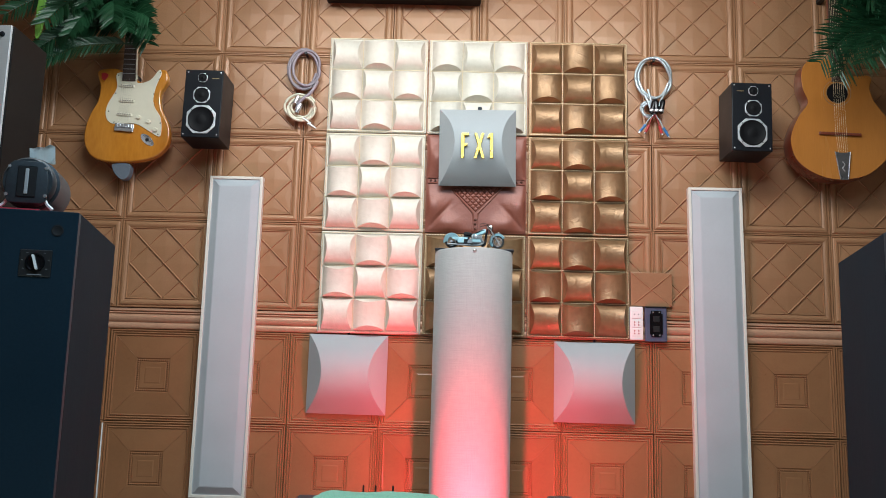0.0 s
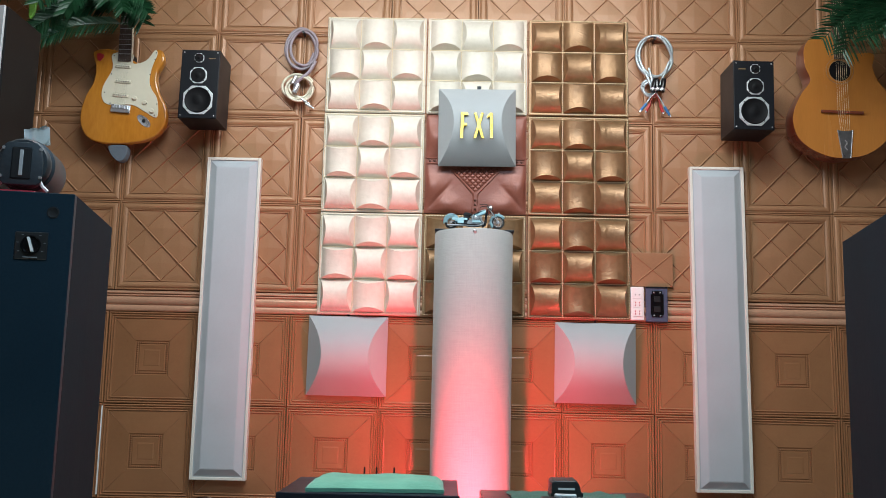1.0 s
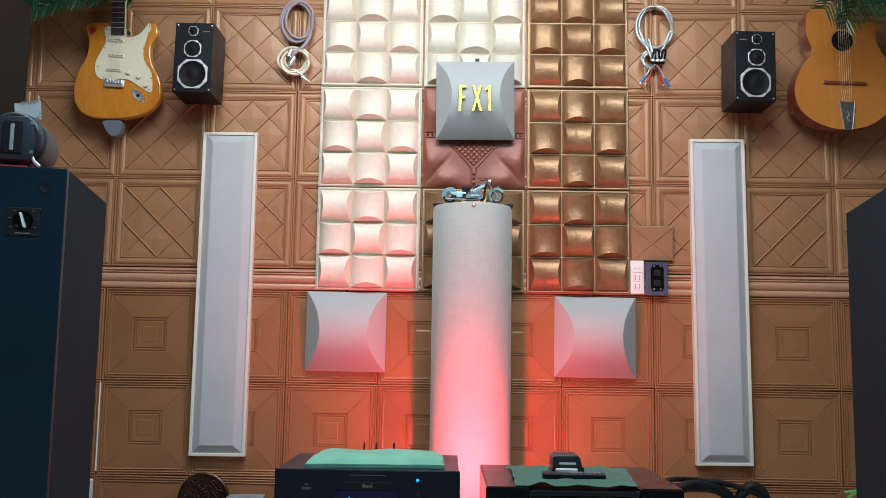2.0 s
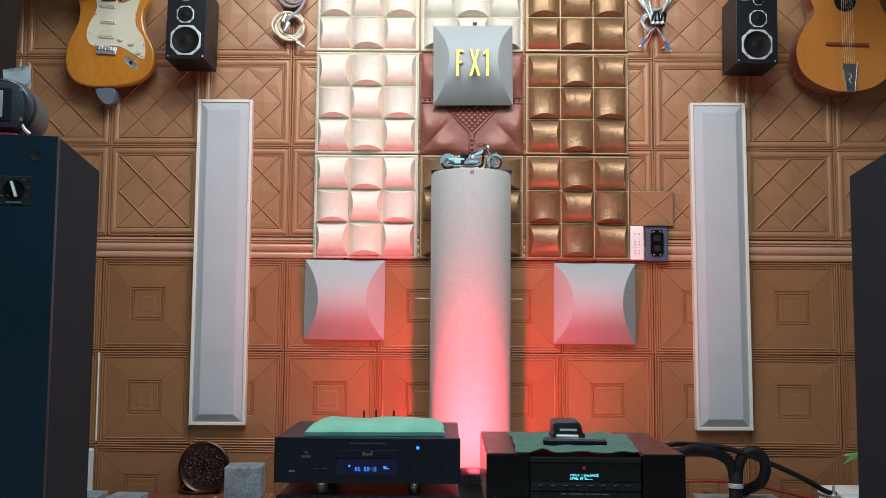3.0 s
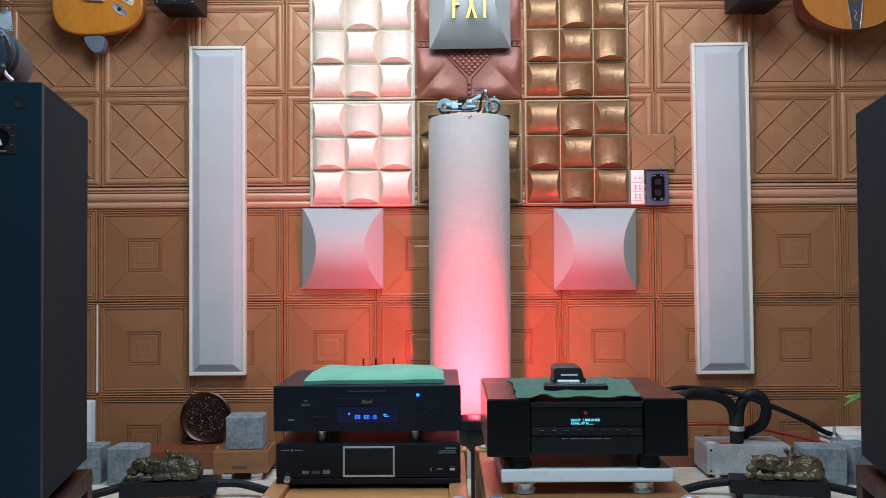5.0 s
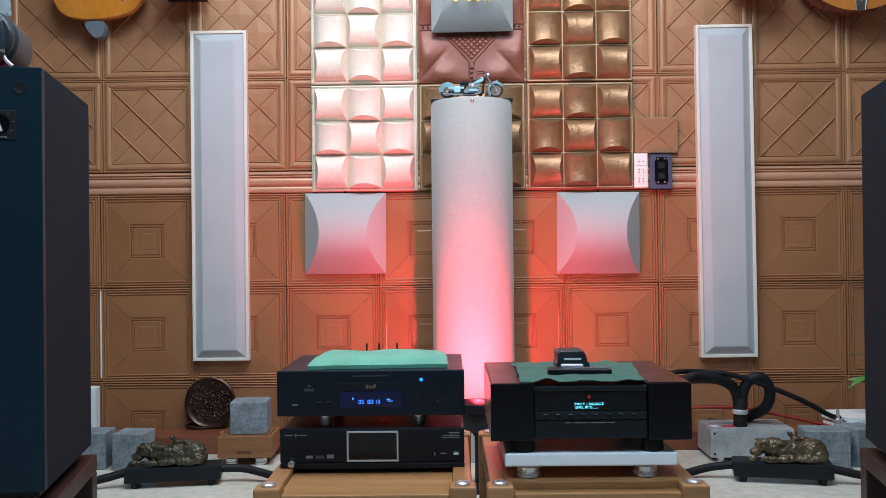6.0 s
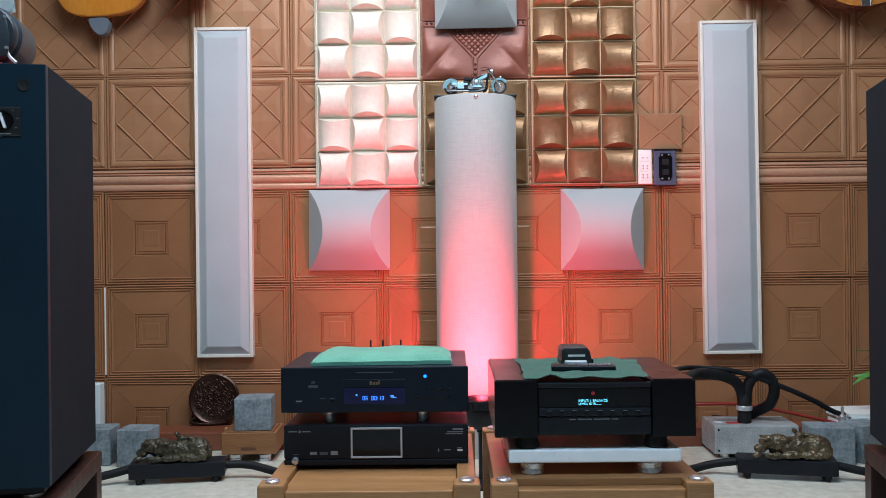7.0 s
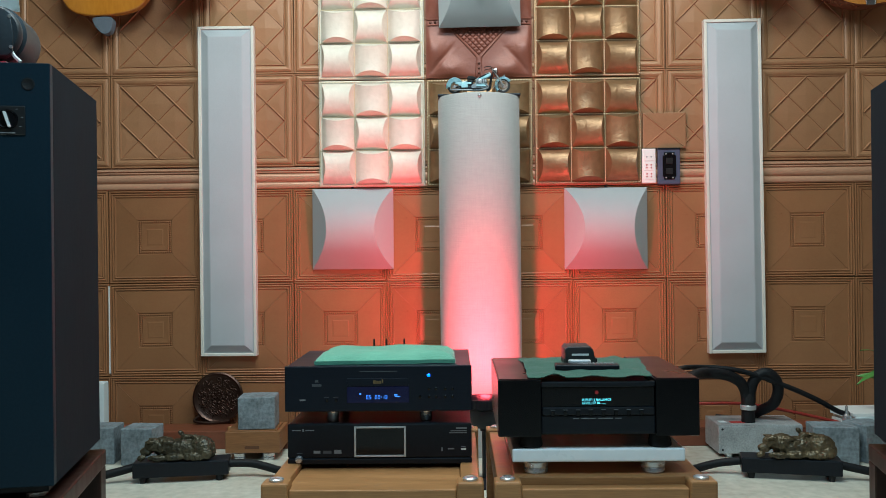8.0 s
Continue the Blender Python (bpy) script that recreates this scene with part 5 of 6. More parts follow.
peg = tagged(part("wooden_peg", lathe([(0, 0), (0.008, 0), (0.0105, 0.006), (0.0115, 0.040), (0.008, 0.046), (0, 0.046)], 14, m=pose(-0.925, 3.6175, 0.052, 0, -14)), OAK, smooth=40), "small pale wooden peg fixed to the beam", "peg")
part("wire", tube([(-0.925, 3.6175, 0.054), (-0.915, 3.612, 0.03), (-0.912, 3.608, 0.002)], 0.0012, 5), BLACK_RUBBER, peg)

# ox figurines on black power blocks
OX = mat("aged_brass", (0.018, 0.018, 0.014), 0.42, 0.4, 0.4, 70, 16, 0.35, tint=(0.062, 0.052, 0.030))


OX_BROWN = mat("aged_brown_brass", (0.034, 0.029, 0.019), 0.40, 0.45, 0.4, 70, 16, 0.35, tint=(0.105, 0.080, 0.044))


def ox(x, y, z, rz, flip, label, skin=OX):
    parts_ = [((0.0, 0, 0.036), (0.080, 0.038, 0.034)), ((0.062, 0, 0.040), (0.045, 0.040, 0.036)), ((-0.055, 0, 0.044), (0.040, 0.034, 0.034)), ((-0.088, -0.008, 0.050), (0.030, 0.024, 0.024)),
              ((-0.112, -0.012, 0.030), (0.020, 0.018, 0.016)), ((-0.095, -0.034, 0.066), (0.018, 0.006, 0.005)), ((-0.095, 0.018, 0.066), (0.018, 0.006, 0.005)), ((-0.070, -0.036, 0.012), (0.034, 0.012, 0.012)),
              ((-0.020, -0.036, 0.014), (0.034, 0.014, 0.012)), ((0.045, -0.036, 0.014), (0.040, 0.013, 0.013)), ((0.095, -0.010, 0.026), (0.016, 0.012, 0.022)), ((0.080, -0.034, 0.022), (0.022, 0.012, 0.020)),
              ((0.012, 0, 0.072), (0.018, 0.016, 0.012)), ((0.034, 0.0, 0.074), (0.020, 0.010, 0.008)), ((-0.004, 0.002, 0.086), (0.009, 0.009, 0.009)), ((0.050, -0.012, 0.066), (0.012, 0.008, 0.010)),
              ((-0.125, -0.025, 0.012), (0.014, 0.010, 0.010)), ((-0.040, -0.020, 0.062), (0.022, 0.018, 0.010)), ((-0.030, 0.030, 0.014), (0.05, 0.014, 0.012)), ((0.05, 0.034, 0.014), (0.04, 0.014, 0.014))]
    bm = bmesh.new()
    for c, r in parts_:
        t = bmesh.new()
        bmesh.ops.create_uvsphere(t, u_segments=18, v_segments=10, radius=1.0)
        join(bm, t, Matrix.Translation((c[0] * flip, c[1], c[2])) @ Matrix.Diagonal((*r, 1)))
    for v in bm.verts:
        v.co.z = max(0.0, v.co.z)
    bmesh.ops.scale(bm, vec=(1.08, 1.0, 1.06), verts=bm.verts)
    ob = tagged(part("ox_figurine", bm, skin, m=pose(x, y, z, 0, 0, rz)), label, "figurine", "ox figurines")
    rmod = ob.modifiers.new("merge", "REMESH")
    rmod.mode, rmod.voxel_size, rmod.use_smooth_shade = "VOXEL", 0.0021, True
    smod = ob.modifiers.new("soften", "SMOOTH")
    smod.iterations = 1
    tex = bpy.data.textures.new("folds", "CLOUDS")
    tex.noise_scale, tex.noise_depth = 0.013, 3
    dmod = ob.modifiers.new("folds", "DISPLACE")
    dmod.texture, dmod.strength, dmod.mid_level = tex, 0.009, 0.58
    return ob


def power_block(x, y, rz):
    ob = thing("power_block", x, y, 0, rz, "long black power distribution block on short feet with cables", "power block", "power blocks")
    part("body", box(-0.163, 0.163, -0.048, 0.048, 0.020, 0.072, 0.004), BLACK_SATIN, ob)
    for sx in (-0.13, 0.13):
        for sy in (-0.032, 0.032):
            part("foot", lathe([(0, 0), (0.010, 0), (0.013, 0.0195), (0, 0.0195)], 14, m=pose(sx, sy, 0)), BLACK_RUBBER, ob, smooth=40)
    return ob


power_block(-0.985, 3.155, 9)
power_block(1.140, 3.13, -13)
ox(-0.985, 3.150, 0.0725, 6, 1, "aged brass reclining ox figurine on a black power block")
ox(1.170, 3.115, 0.0725, -8, 1, "aged brass reclining ox figurine with small riders on a black block", OX_BROWN)

# cables on the floor
def cable(pts, r, m, label, name="power_cable"):
    return tagged(part(name, tube(pts, r, 10), m, smooth=70), label, "cable")


CABLE = mat("braided_black_cable", (0.007, 0.008, 0.010), 0.55, 0.0, 0.2, 320, 20, 0.4, spec=0.2)
RED_CABLE = mat("red_cable", (0.25, 0.018, 0.012), 0.45, 0.0, 0.1, 120, 9, 0.0)
cable([(-0.825, 3.18, 0.05), (-0.74, 3.19, 0.045), (-0.62, 3.16, 0.022), (-0.46, 3.05, 0.016), (-0.3, 2.9, 0.015)], 0.0145, CABLE, "thick black cable from the power block across the floor")
cable([(-1.148, 3.128, 0.05), (-1.22, 3.10, 0.035), (-1.34, 3.06, 0.017), (-1.6, 3.0, 0.015)], 0.0145, CABLE, "thick black cable from the power block across the floor")
cable([(0.98, 3.168, 0.05), (0.90, 3.19, 0.035), (0.80, 3.17, 0.016), (0.66, 3.08, 0.016), (0.45, 2.9, 0.015)], 0.0145, CABLE, "thick black cable from the power block across the floor")
cable([(1.30, 3.092, 0.05), (1.38, 3.07, 0.035), (1.50, 3.04, 0.016), (1.8, 3.0, 0.015)], 0.0145, CABLE, "thick black cable from the power block across the floor")

# aluminium filter box with its hose-like cables
fb = thing("filter_box", 1.137, 3.42, 0, -1, "brushed aluminium filter box with a thick black cable plugged on top", "filter box")
GALV = mat("dull_aluminium", (0.30, 0.32, 0.335), 0.5, 0.35, 0.25, 160, 22, 0.1, tint=(0.42, 0.445, 0.46))
part("case", box(-0.158, 0.158, 0.0, 0.20, 0.016, 0.122, 0.003), GALV, fb)
part("lid", box(-0.1575, 0.1575, 0.002, 0.198, 0.1222, 0.1245, 0.001), GALV, fb)
for x in (-0.143, 0.143):
    for z in (0.030, 0.108):
        part("screw", lathe([(0.0045, 0), (0.0035, 0.002), (0, 0.0024)], 10, m=pose(x, 0.0, z, 90)), BLACK_SATIN, fb)
    for y in (0.03, 0.17):
        part("foot", lathe([(0, 0), (0.016, 0), (0.018, 0.0155), (0, 0.0155)], 14, m=pose(x * 0.8, y, 0)), CHROME, fb, smooth=40)
part("label_plate", box(-0.10, -0.045, 0.04, 0.075, 0.1246, 0.1252), RED_MARK, fb, "red sticker")
part("label_plate", box(-0.14, -0.112, 0.05, 0.09, 0.1246, 0.1252), PAPER, fb, "pale sticker")
part("connector", lathe([(0, 0.1252), (0.025, 0.1252), (0.026, 0.128), (0.025, 0.170), (0.0285, 0.172), (0.0285, 0.192), (0.026, 0.194), (0.024, 0.222), (0.020, 0.235), (0, 0.235)], 20, m=pose(-0.028, 0.06, 0)), BLACK_RUBBER, fb, smooth=40)
part("clamp_ring", lathe([(0.0287, 0.1735), (0.0300, 0.175), (0.0300, 0.190), (0.0287, 0.1915)], 24, m=pose(-0.028, 0.06, 0)), ALUMINIUM, fb, "silver clamp ring", smooth=40)
cable([(1.104, 3.48, 0.205), (1.098, 3.48, 0.245), (1.072, 3.47, 0.285), (1.01, 3.45, 0.312), (0.91, 3.40, 0.325), (0.80, 3.2, 0.33), (0.66, 2.9, 0.36), (0.55, 2.55, 0.40), (0.45, 2.355, 0.43)], 0.021, CABLE, "thick black cable arching from the filter box to the amplifier")
cable([(1.118, 3.482, 0.200), (1.120, 3.48, 0.25), (1.140, 3.475, 0.297), (1.178, 3.47, 0.315), (1.212, 3.47, 0.290), (1.224, 3.475, 0.245), (1.212, 3.50, 0.19), (1.175, 3.56, 0.15), (1.13, 3.628, 0.100), (1.05, 3.70, 0.0955)], 0.021, CABLE, "thick black cable looping over the filter box")
cable([(0.50, 2.355, 0.44), (0.68, 2.9, 0.385), (0.86, 3.42, 0.345), (1.06, 3.46, 0.328), (1.235, 3.46, 0.270), (1.36, 3.46, 0.215), (1.45, 3.47, 0.165), (1.50, 3.5, 0.15)], 0.010, CABLE, "thin black cable running along the wall to the amplifier", "signal_cable")
cable([(0.62, 3.62, 0.105), (0.80, 3.60, 0.165), (0.98, 3.58, 0.180), (1.15, 3.58, 0.175), (1.32, 3.56, 0.145), (1.46, 3.53, 0.115), (1.52, 3.50, 0.105)], 0.0065, RED_CABLE, "red cable sagging above the wooden beam", "signal_cable")
cable([(-1.55, 3.55, 0.009), (-1.40, 3.56, 0.02), (-1.34, 3.55, 0.03), (-1.27, 3.55, 0.012), (-1.15, 3.58, 0.008)], 0.008, RED_CABLE, "red cable lying on the floor behind stone blocks", "signal_cable")

# papers and small metal part on a dark tray
ps = thing("paper_stack", 1.62, 3.56, 0, 6, "white papers stacked on a dark box by the wall", "papers")
part("tray", box(-0.13, 0.15, -0.10, 0.10, 0.0, 0.092, 0.003), BLACK_SATIN, ps)
rg = random.Random(3)
for i in range(5):
    part("sheet", box(-0.115, 0.13, -0.09, 0.09, 0.0925 + i * 0.013, 0.1045 + i * 0.013, 0.001), WHITE_PLASTIC if i % 3 else PAPER, ps, m=pose(rg.uniform(-0.008, 0.008), 0, 0, 0, 0, rg.uniform(-6, 6)))
jk = thing("metal_plug", 1.478, 3.46, 0.0, 0, "chrome cable plug with pale collar standing beside papers", "plug")
part("body", lathe([(0, 0), (0.020, 0), (0.020, 0.11), (0.016, 0.115), (0.014, 0.15), (0.006, 0.158), (0.006, 0.185), (0, 0.19)], 18), CHROME, jk, smooth=40)
part("collar", lathe([(0.0205, 0.09), (0.026, 0.095), (0.024, 0.125), (0.0165, 0.13)], 18), WHITE_PLASTIC, jk, smooth=40)

tagged(part("foam_block", box(-1.600, -1.508, 3.765, 3.822, 0.0745, 0.255, 0.004), PAPER), "pale foam block standing on the beam by the wall", "foam block")

# ---- cable coils on the wall ----
MAUVE = mat("mauve_cable", (0.26, 0.22, 0.25), 0.45, 0.0, 0.12, 300, 10, 0.3)
PEARL = mat("pearl_cable", (0.60, 0.56, 0.44), 0.35, 0.1, 0.08, 300, 10, 0.2)
SILVER = mat("silver_cable", (0.42, 0.47, 0.50), 0.3, 0.4, 0.1, 300, 10, 0.2)
BLUE_PLUG = mat("blue_plug", (0.03, 0.14, 0.35), 0.35, 0.0, 0.05, 60, 8, 0.0)


def coil(cx, cz, rx, rz_, y, r, turns, wob, seed):
    rg2 = random.Random(seed)
    pts = []
    for t in range(turns):
        ox_, oz_, s = rg2.uniform(-wob, wob), rg2.uniform(-wob, wob), rg2.uniform(0.9, 1.06)
        for k in range(10):
            a = 2 * math.pi * k / 10 + 0.4
            pts.append((cx + ox_ + rx * s * math.cos(a), y - 0.006 * (t % 3) - 0.004 * math.sin(a * 2), cz + oz_ + rz_ * s * math.sin(a)))
    return pts


cl = thing("cable_coil", 0, 0, 0, 0, "mauve and pearl audio cable coiled and hung on the wall", "cable coil", "cable coils")
part("loop", tube(coil(-0.699, 2.272, 0.068, 0.092, 3.812, 0.0075, 4, 0.017, 1), 0.0066, 8, 4), MAUVE, cl, "mauve cable loops", smooth=70)
part("tail", tube([(-0.640, 3.800, 2.22), (-0.668, 3.795, 2.165), (-0.715, 3.792, 2.120), (-0.730, 3.795, 2.085)], 0.0080, 8), MAUVE, cl, smooth=70)
part("lower_loop", tube(coil(-0.712, 2.090, 0.062, 0.056, 3.806, 0.006, 4, 0.013, 2), 0.0058, 8, 4), PEARL, cl, "pearl cable loops", smooth=70)
part("splitter", lathe([(0, 0), (0.011, 0), (0.012, 0.03), (0.009, 0.045), (0, 0.045)], 14, m=pose(-0.728, 3.785, 2.065, 0, 25)), CHROME, cl, "chrome splitter", smooth=40)
part("splitter", lathe([(0, 0), (0.010, 0), (0.010, 0.028), (0.007, 0.04), (0, 0.04)], 14, m=pose(-0.735, 3.780, 2.105, 0, 20)), CHROME, cl, smooth=40)
for dx in (0.0, 0.022):
    part("plug", lathe([(0, 0), (0.007, 0), (0.007, 0.028), (0.004, 0.032), (0.004, 0.044), (0, 0.044)], 12, m=pose(-0.698 + dx, 3.795, 2.040 - dx, 0, 120)), CHROME, cl, smooth=40)
part("wall_peg", lathe([(0, 0), (0.006, 0), (0.006, 0.05), (0, 0.05)], 10, m=pose(-0.699, 3.838, 2.352, 90)), BLACK_SATIN, cl)

cr = thing("cable_coil", 0, 0, 0, 0, "silver audio cable coil with red and blue plugs on wall", "cable coil", "cable coils")
part("loop", tube(coil(0.896, 2.270, 0.072, 0.092, 3.812, 0.005, 3, 0.008, 5), 0.0062, 8, 4), SILVER, cr, "silver cable loops", smooth=70)
for x0, x1 in ((0.840, 0.885), (0.952, 0.905), (0.87, 0.89)):
    part("tail", tube([(x0, 3.802, 2.215), ((x0 + x1) / 2, 3.795, 2.165), (x1, 3.792, 2.105)], 0.0055, 8), SILVER, cr, smooth=70)
part("lower_loop", tube(coil(0.872, 2.120, 0.034, 0.036, 3.806, 0.005, 2, 0.006, 8), 0.0065, 8, 4), SILVER, cr, smooth=70)
for x, a in ((0.880, 14), (0.905, -6), (0.922, 10)):
    b_ = part("splitter", lathe([(0, 0), (0.011, 0), (0.0125, 0.05), (0.009, 0.062), (0, 0.062)], 14, m=pose(x, 3.782, 2.098, 0, a)), BLACK_GLOSS, cr, "black cable splitter", smooth=40)
    part("splitter_ring", lathe([(0.0126, 0.004), (0.0135, 0.006), (0.0135, 0.014), (0.0126, 0.016)], 14, m=pose(x, 3.782, 2.098, 0, a)), CHROME, b_, smooth=40)
for x1, z1, m_ in ((0.822, 2.005, BLUE_PLUG), (0.850, 2.002, RED_MARK), (0.930, 1.998, RED_MARK), (0.962, 1.985, BLUE_PLUG)):
    v0, v1 = Vector((0.896, 3.79, 2.095)), Vector((x1, 3.79, z1))
    part("tail", tube([v0, v0.lerp(v1, 0.35) + Vector((0, 0, 0.008)), v1.lerp(v0, 0.42)], 0.003, 6), RED_CABLE if m_ is RED_MARK else SILVER, cr, smooth=70)
    part("plug", tube([v1.lerp(v0, 0.42), v1.lerp(v0, 0.36), v1.lerp(v0, 0.08)], 0.0078, 10, taper=0.75), m_, cr, "coloured plug", smooth=40)
    part("plug_tip", tube([v1.lerp(v0, 0.08), v1], 0.0045, 8, smooth=False), CHROME, cr)
part("wall_peg", lathe([(0, 0), (0.006, 0), (0.006, 0.05), (0, 0.05)], 10, m=pose(0.896, 3.838, 2.352, 90)), BLACK_SATIN, cr)

# ---- tall dark cabinet with an aluminium front, beside the wall ----
DARK_PANEL = mat("dark_brown_panel", (0.007, 0.006, 0.006), 0.45, 0.0, 0.3, 120, 3, 0.03, spec=0.12)
tc_ = thing("tall_cabinet", -1.72, 2.75, 0, 0, "tall dark brown cabinet with a bolted aluminium front plate", "cabinet")
part("body", box(-0.20, 0.205, 0.012, 0.26, 0, 2.02, 0.004), DARK_PANEL, tc_)
part("front_plate", box(-0.20, 0.200, 0.0, 0.0115, 0.02, 2.018, 0.002), ALUMINIUM, tc_, "aluminium front plate")
for z in (0.1, 0.7, 1.3, 1.985):
    part("bolt", lathe([(0.009, 0), (0.009, 0.004), (0.006, 0.006), (0, 0.006)], 14, m=pose(0.172, 0, z, 90)), BLACK_SATIN, tc_, smooth=35)

# dark box above the quilted panels
wbx = thing("wall_box", -0.26, 3.68, 2.615, 0, "dark brown box mounted high on the leather wall", "wall box")
part("shell", box(-0.36, 0.36, 0, 0.158, 0.0, 0.22, 0.01), DARK_PANEL, wbx)

# loose leather patch beside the sockets
pt = thing("leather_patch", 0.880, WALL - 0.010, 1.300, 0, "square tan leather patch with raised cross ribs on the wall", "leather patch")
bm = rings_square([(0.0915, -0.006), (0.091, 0.002), (0.088, 0.003)], aspect=0.83)
part("patch", bm, LEATHER_TILE, pt)
for s in (-1, 1):
    part("rib", tube([(-0.086, -0.003, -0.071 * s), (0, -0.004, 0), (0.086, -0.003, 0.071 * s)], 0.0028, 6, smooth=False), LEATHER_TILE, pt)

# ---- plants ----
PALM = mat("palm_green", (0.005, 0.025, 0.011), 0.36, 0.0, 0.4, 60, 9, 0.05, spec=0.35, tint=(0.014, 0.054, 0.022), island=0.4)
STALK = mat("bright_stalk", (0.16, 0.36, 0.05), 0.45, 0.0, 0.15, 50, 7, 0.05)


def frond(parent, base, tip, arch, seed, leaf=0.115, pairs=32, width=0.0062):
    """A feather leaf: a tapered rib with narrow drooping leaflets on both sides."""
    rg3 = random.Random(seed)
    a, b = Vector(base), Vector(tip)
    mid = (a + b) / 2 + Vector((0, -0.03, arch))
    rib = spline([a, a.lerp(mid, 0.5) + Vector((0, 0, arch * 0.22)), mid, mid.lerp(b, 0.5) + Vector((0, 0, arch * 0.18)), b], 10)
    bm = tube(rib, 0.0042, 5, taper=0.3, smooth=False)
    n = len(rib)
    for i in range(pairs):
        f = 0.12 + 0.86 * i / (pairs - 1)
        k = min(n - 2, int(f * (n - 1)))
        p, d = rib[k], (rib[k + 1] - rib[k]).normalized()
        side = d.cross(Vector((0, 1, 0)))
        side = side.normalized() if side.length > 0.1 else Vector((1, 0, 0))
        ln = leaf * (0.55 + 0.45 * math.sin(math.pi * min(1, f * 0.9 + 0.12))) * rg3.uniform(0.85, 1.1)
        for s in (-1, 1):
            dirn = (d * 0.75 + side * s * 0.9 + Vector((0, rg3.uniform(-0.45, -0.05), -0.12))).normalized()
            wv = dirn.cross(Vector((rg3.uniform(-0.4, 0.4), 1, rg3.uniform(-0.3, 0.3)))).normalized() * width
            prev = None
            for j, (t, ww) in enumerate(((0, 0.5), (0.3, 1.0), (0.65, 0.8), (1.0, 0.06))):
                q = p + dirn * ln * t + Vector((0, 0, -0.022 * t * t * (ln / 0.12)))
                fold = Vector((0, -0.25 * width * ww, 0))
                cur = [bm.verts.new(q - wv * ww), bm.verts.new(q + fold), bm.verts.new(q + wv * ww)]
                if prev:
                    bm.faces.new((prev[0], prev[1], cur[1], cur[0]))
                    bm.faces.new((prev[1], prev[2], cur[2], cur[1]))
                prev = cur
    return part("frond", bm, PALM, parent, smooth=30)


pa = thing("palm_plant", 0, 0, 0, 0, "dark green palm with feathery fronds hung above the electric guitar", "plant", "wall palms")
CR = (-1.56, 3.72, 2.46)
part("stem", tube([(-1.56, 3.835, 2.50), CR, (-1.57, 3.66, 2.62), (-1.60, 3.60, 2.80)], 0.018, 8, taper=0.6), STALK, pa, smooth=60)
for i, (tip, arch) in enumerate((((-1.845, 3.52, 2.165), 0.05), ((-1.36, 3.58, 2.30), 0.06), ((-1.345, 3.52, 2.40), 0.08), ((-1.37, 3.50, 2.50), 0.07), ((-1.93, 3.45, 2.36), 0.10), ((-1.97, 3.50, 2.50), 0.10), ((-1.85, 3.40, 2.62), 0.08),
                                 ((-1.40, 3.45, 2.62), 0.06), ((-1.72, 3.38, 2.30), 0.10), ((-1.45, 3.42, 2.33), 0.08), ((-1.62, 3.35, 2.42), 0.08), ((-1.42, 3.6, 2.70), 0.03), ((-1.75, 3.5, 2.72), 0.03), ((-1.54, 3.36, 2.55), 0.05))):
    frond(pa, CR, tip, arch, 40 + i)
for i, (start, tip, arch, leaf) in enumerate((((-1.44, 3.62, 2.31), (-1.80, 3.48, 2.145), 0.03, 0.070), ((-1.52, 3.66, 2.40), (-1.80, 3.46, 2.20), 0.04, 0.10), ((-1.54, 3.66, 2.42), (-1.31, 3.50, 2.31), 0.06, 0.10),
                                              ((-1.54, 3.66, 2.44), (-1.40, 3.46, 2.30), 0.07, 0.09), ((-1.56, 3.66, 2.44), (-1.63, 3.42, 2.27), 0.06, 0.09), ((-1.50, 3.64, 2.36), (-1.33, 3.50, 2.38), 0.05, 0.09))):
    frond(pa, start, tip, arch, 240 + i, leaf=leaf, pairs=40, width=0.0046)
rg = random.Random(17)
for i in range(12):
    frond(pa, CR, (rg.uniform(-1.95, -1.38), rg.uniform(3.38, 3.62), rg.uniform(2.38, 2.75)), rg.uniform(0.02, 0.1), 140 + i)
part("stalk", slab(outline([(-1.795, 2.66), (-1.755, 2.66), (-1.745, 2.45), (-1.752, 2.29), (-1.775, 2.25), (-1.782, 2.35), (-1.775, 2.5)], 4), 3.425, 3.438, 0.003), STALK, pa, "bright green leaf stalk")
part("stalk_stem", tube([(-1.775, 3.43, 2.60), (-1.70, 3.55, 2.66), (-1.575, 3.66, 2.63)], 0.010, 6), STALK, pa)

pb = thing("palm_plant", 0, 0, 0, 0, "dark green palm with feathery fronds hung above the acoustic guitar", "plant", "wall palms")
CR2 = (2.06, 3.70, 2.42)
part("stem", tube([(2.08, 3.835, 2.45), CR2, (2.05, 3.64, 2.60), (2.04, 3.60, 2.80)], 0.018, 8, taper=0.6), STALK, pb, smooth=60)
for i, (tip, arch) in enumerate((((1.585, 3.48, 2.29), 0.12), ((1.66, 3.56, 2.50), 0.10), ((1.62, 3.55, 2.60), 0.10), ((1.74, 3.42, 2.24), 0.12), ((1.72, 3.46, 2.68), 0.06), ((1.83, 3.38, 2.36), 0.10), ((1.90, 3.40, 2.62), 0.06), ((1.85, 3.5, 2.28), 0.06), ((2.25, 3.45, 2.35), 0.1), ((2.2, 3.4, 2.6), 0.06))):
    frond(pb, CR2, tip, arch, 70 + i, leaf=0.145, width=0.0060)
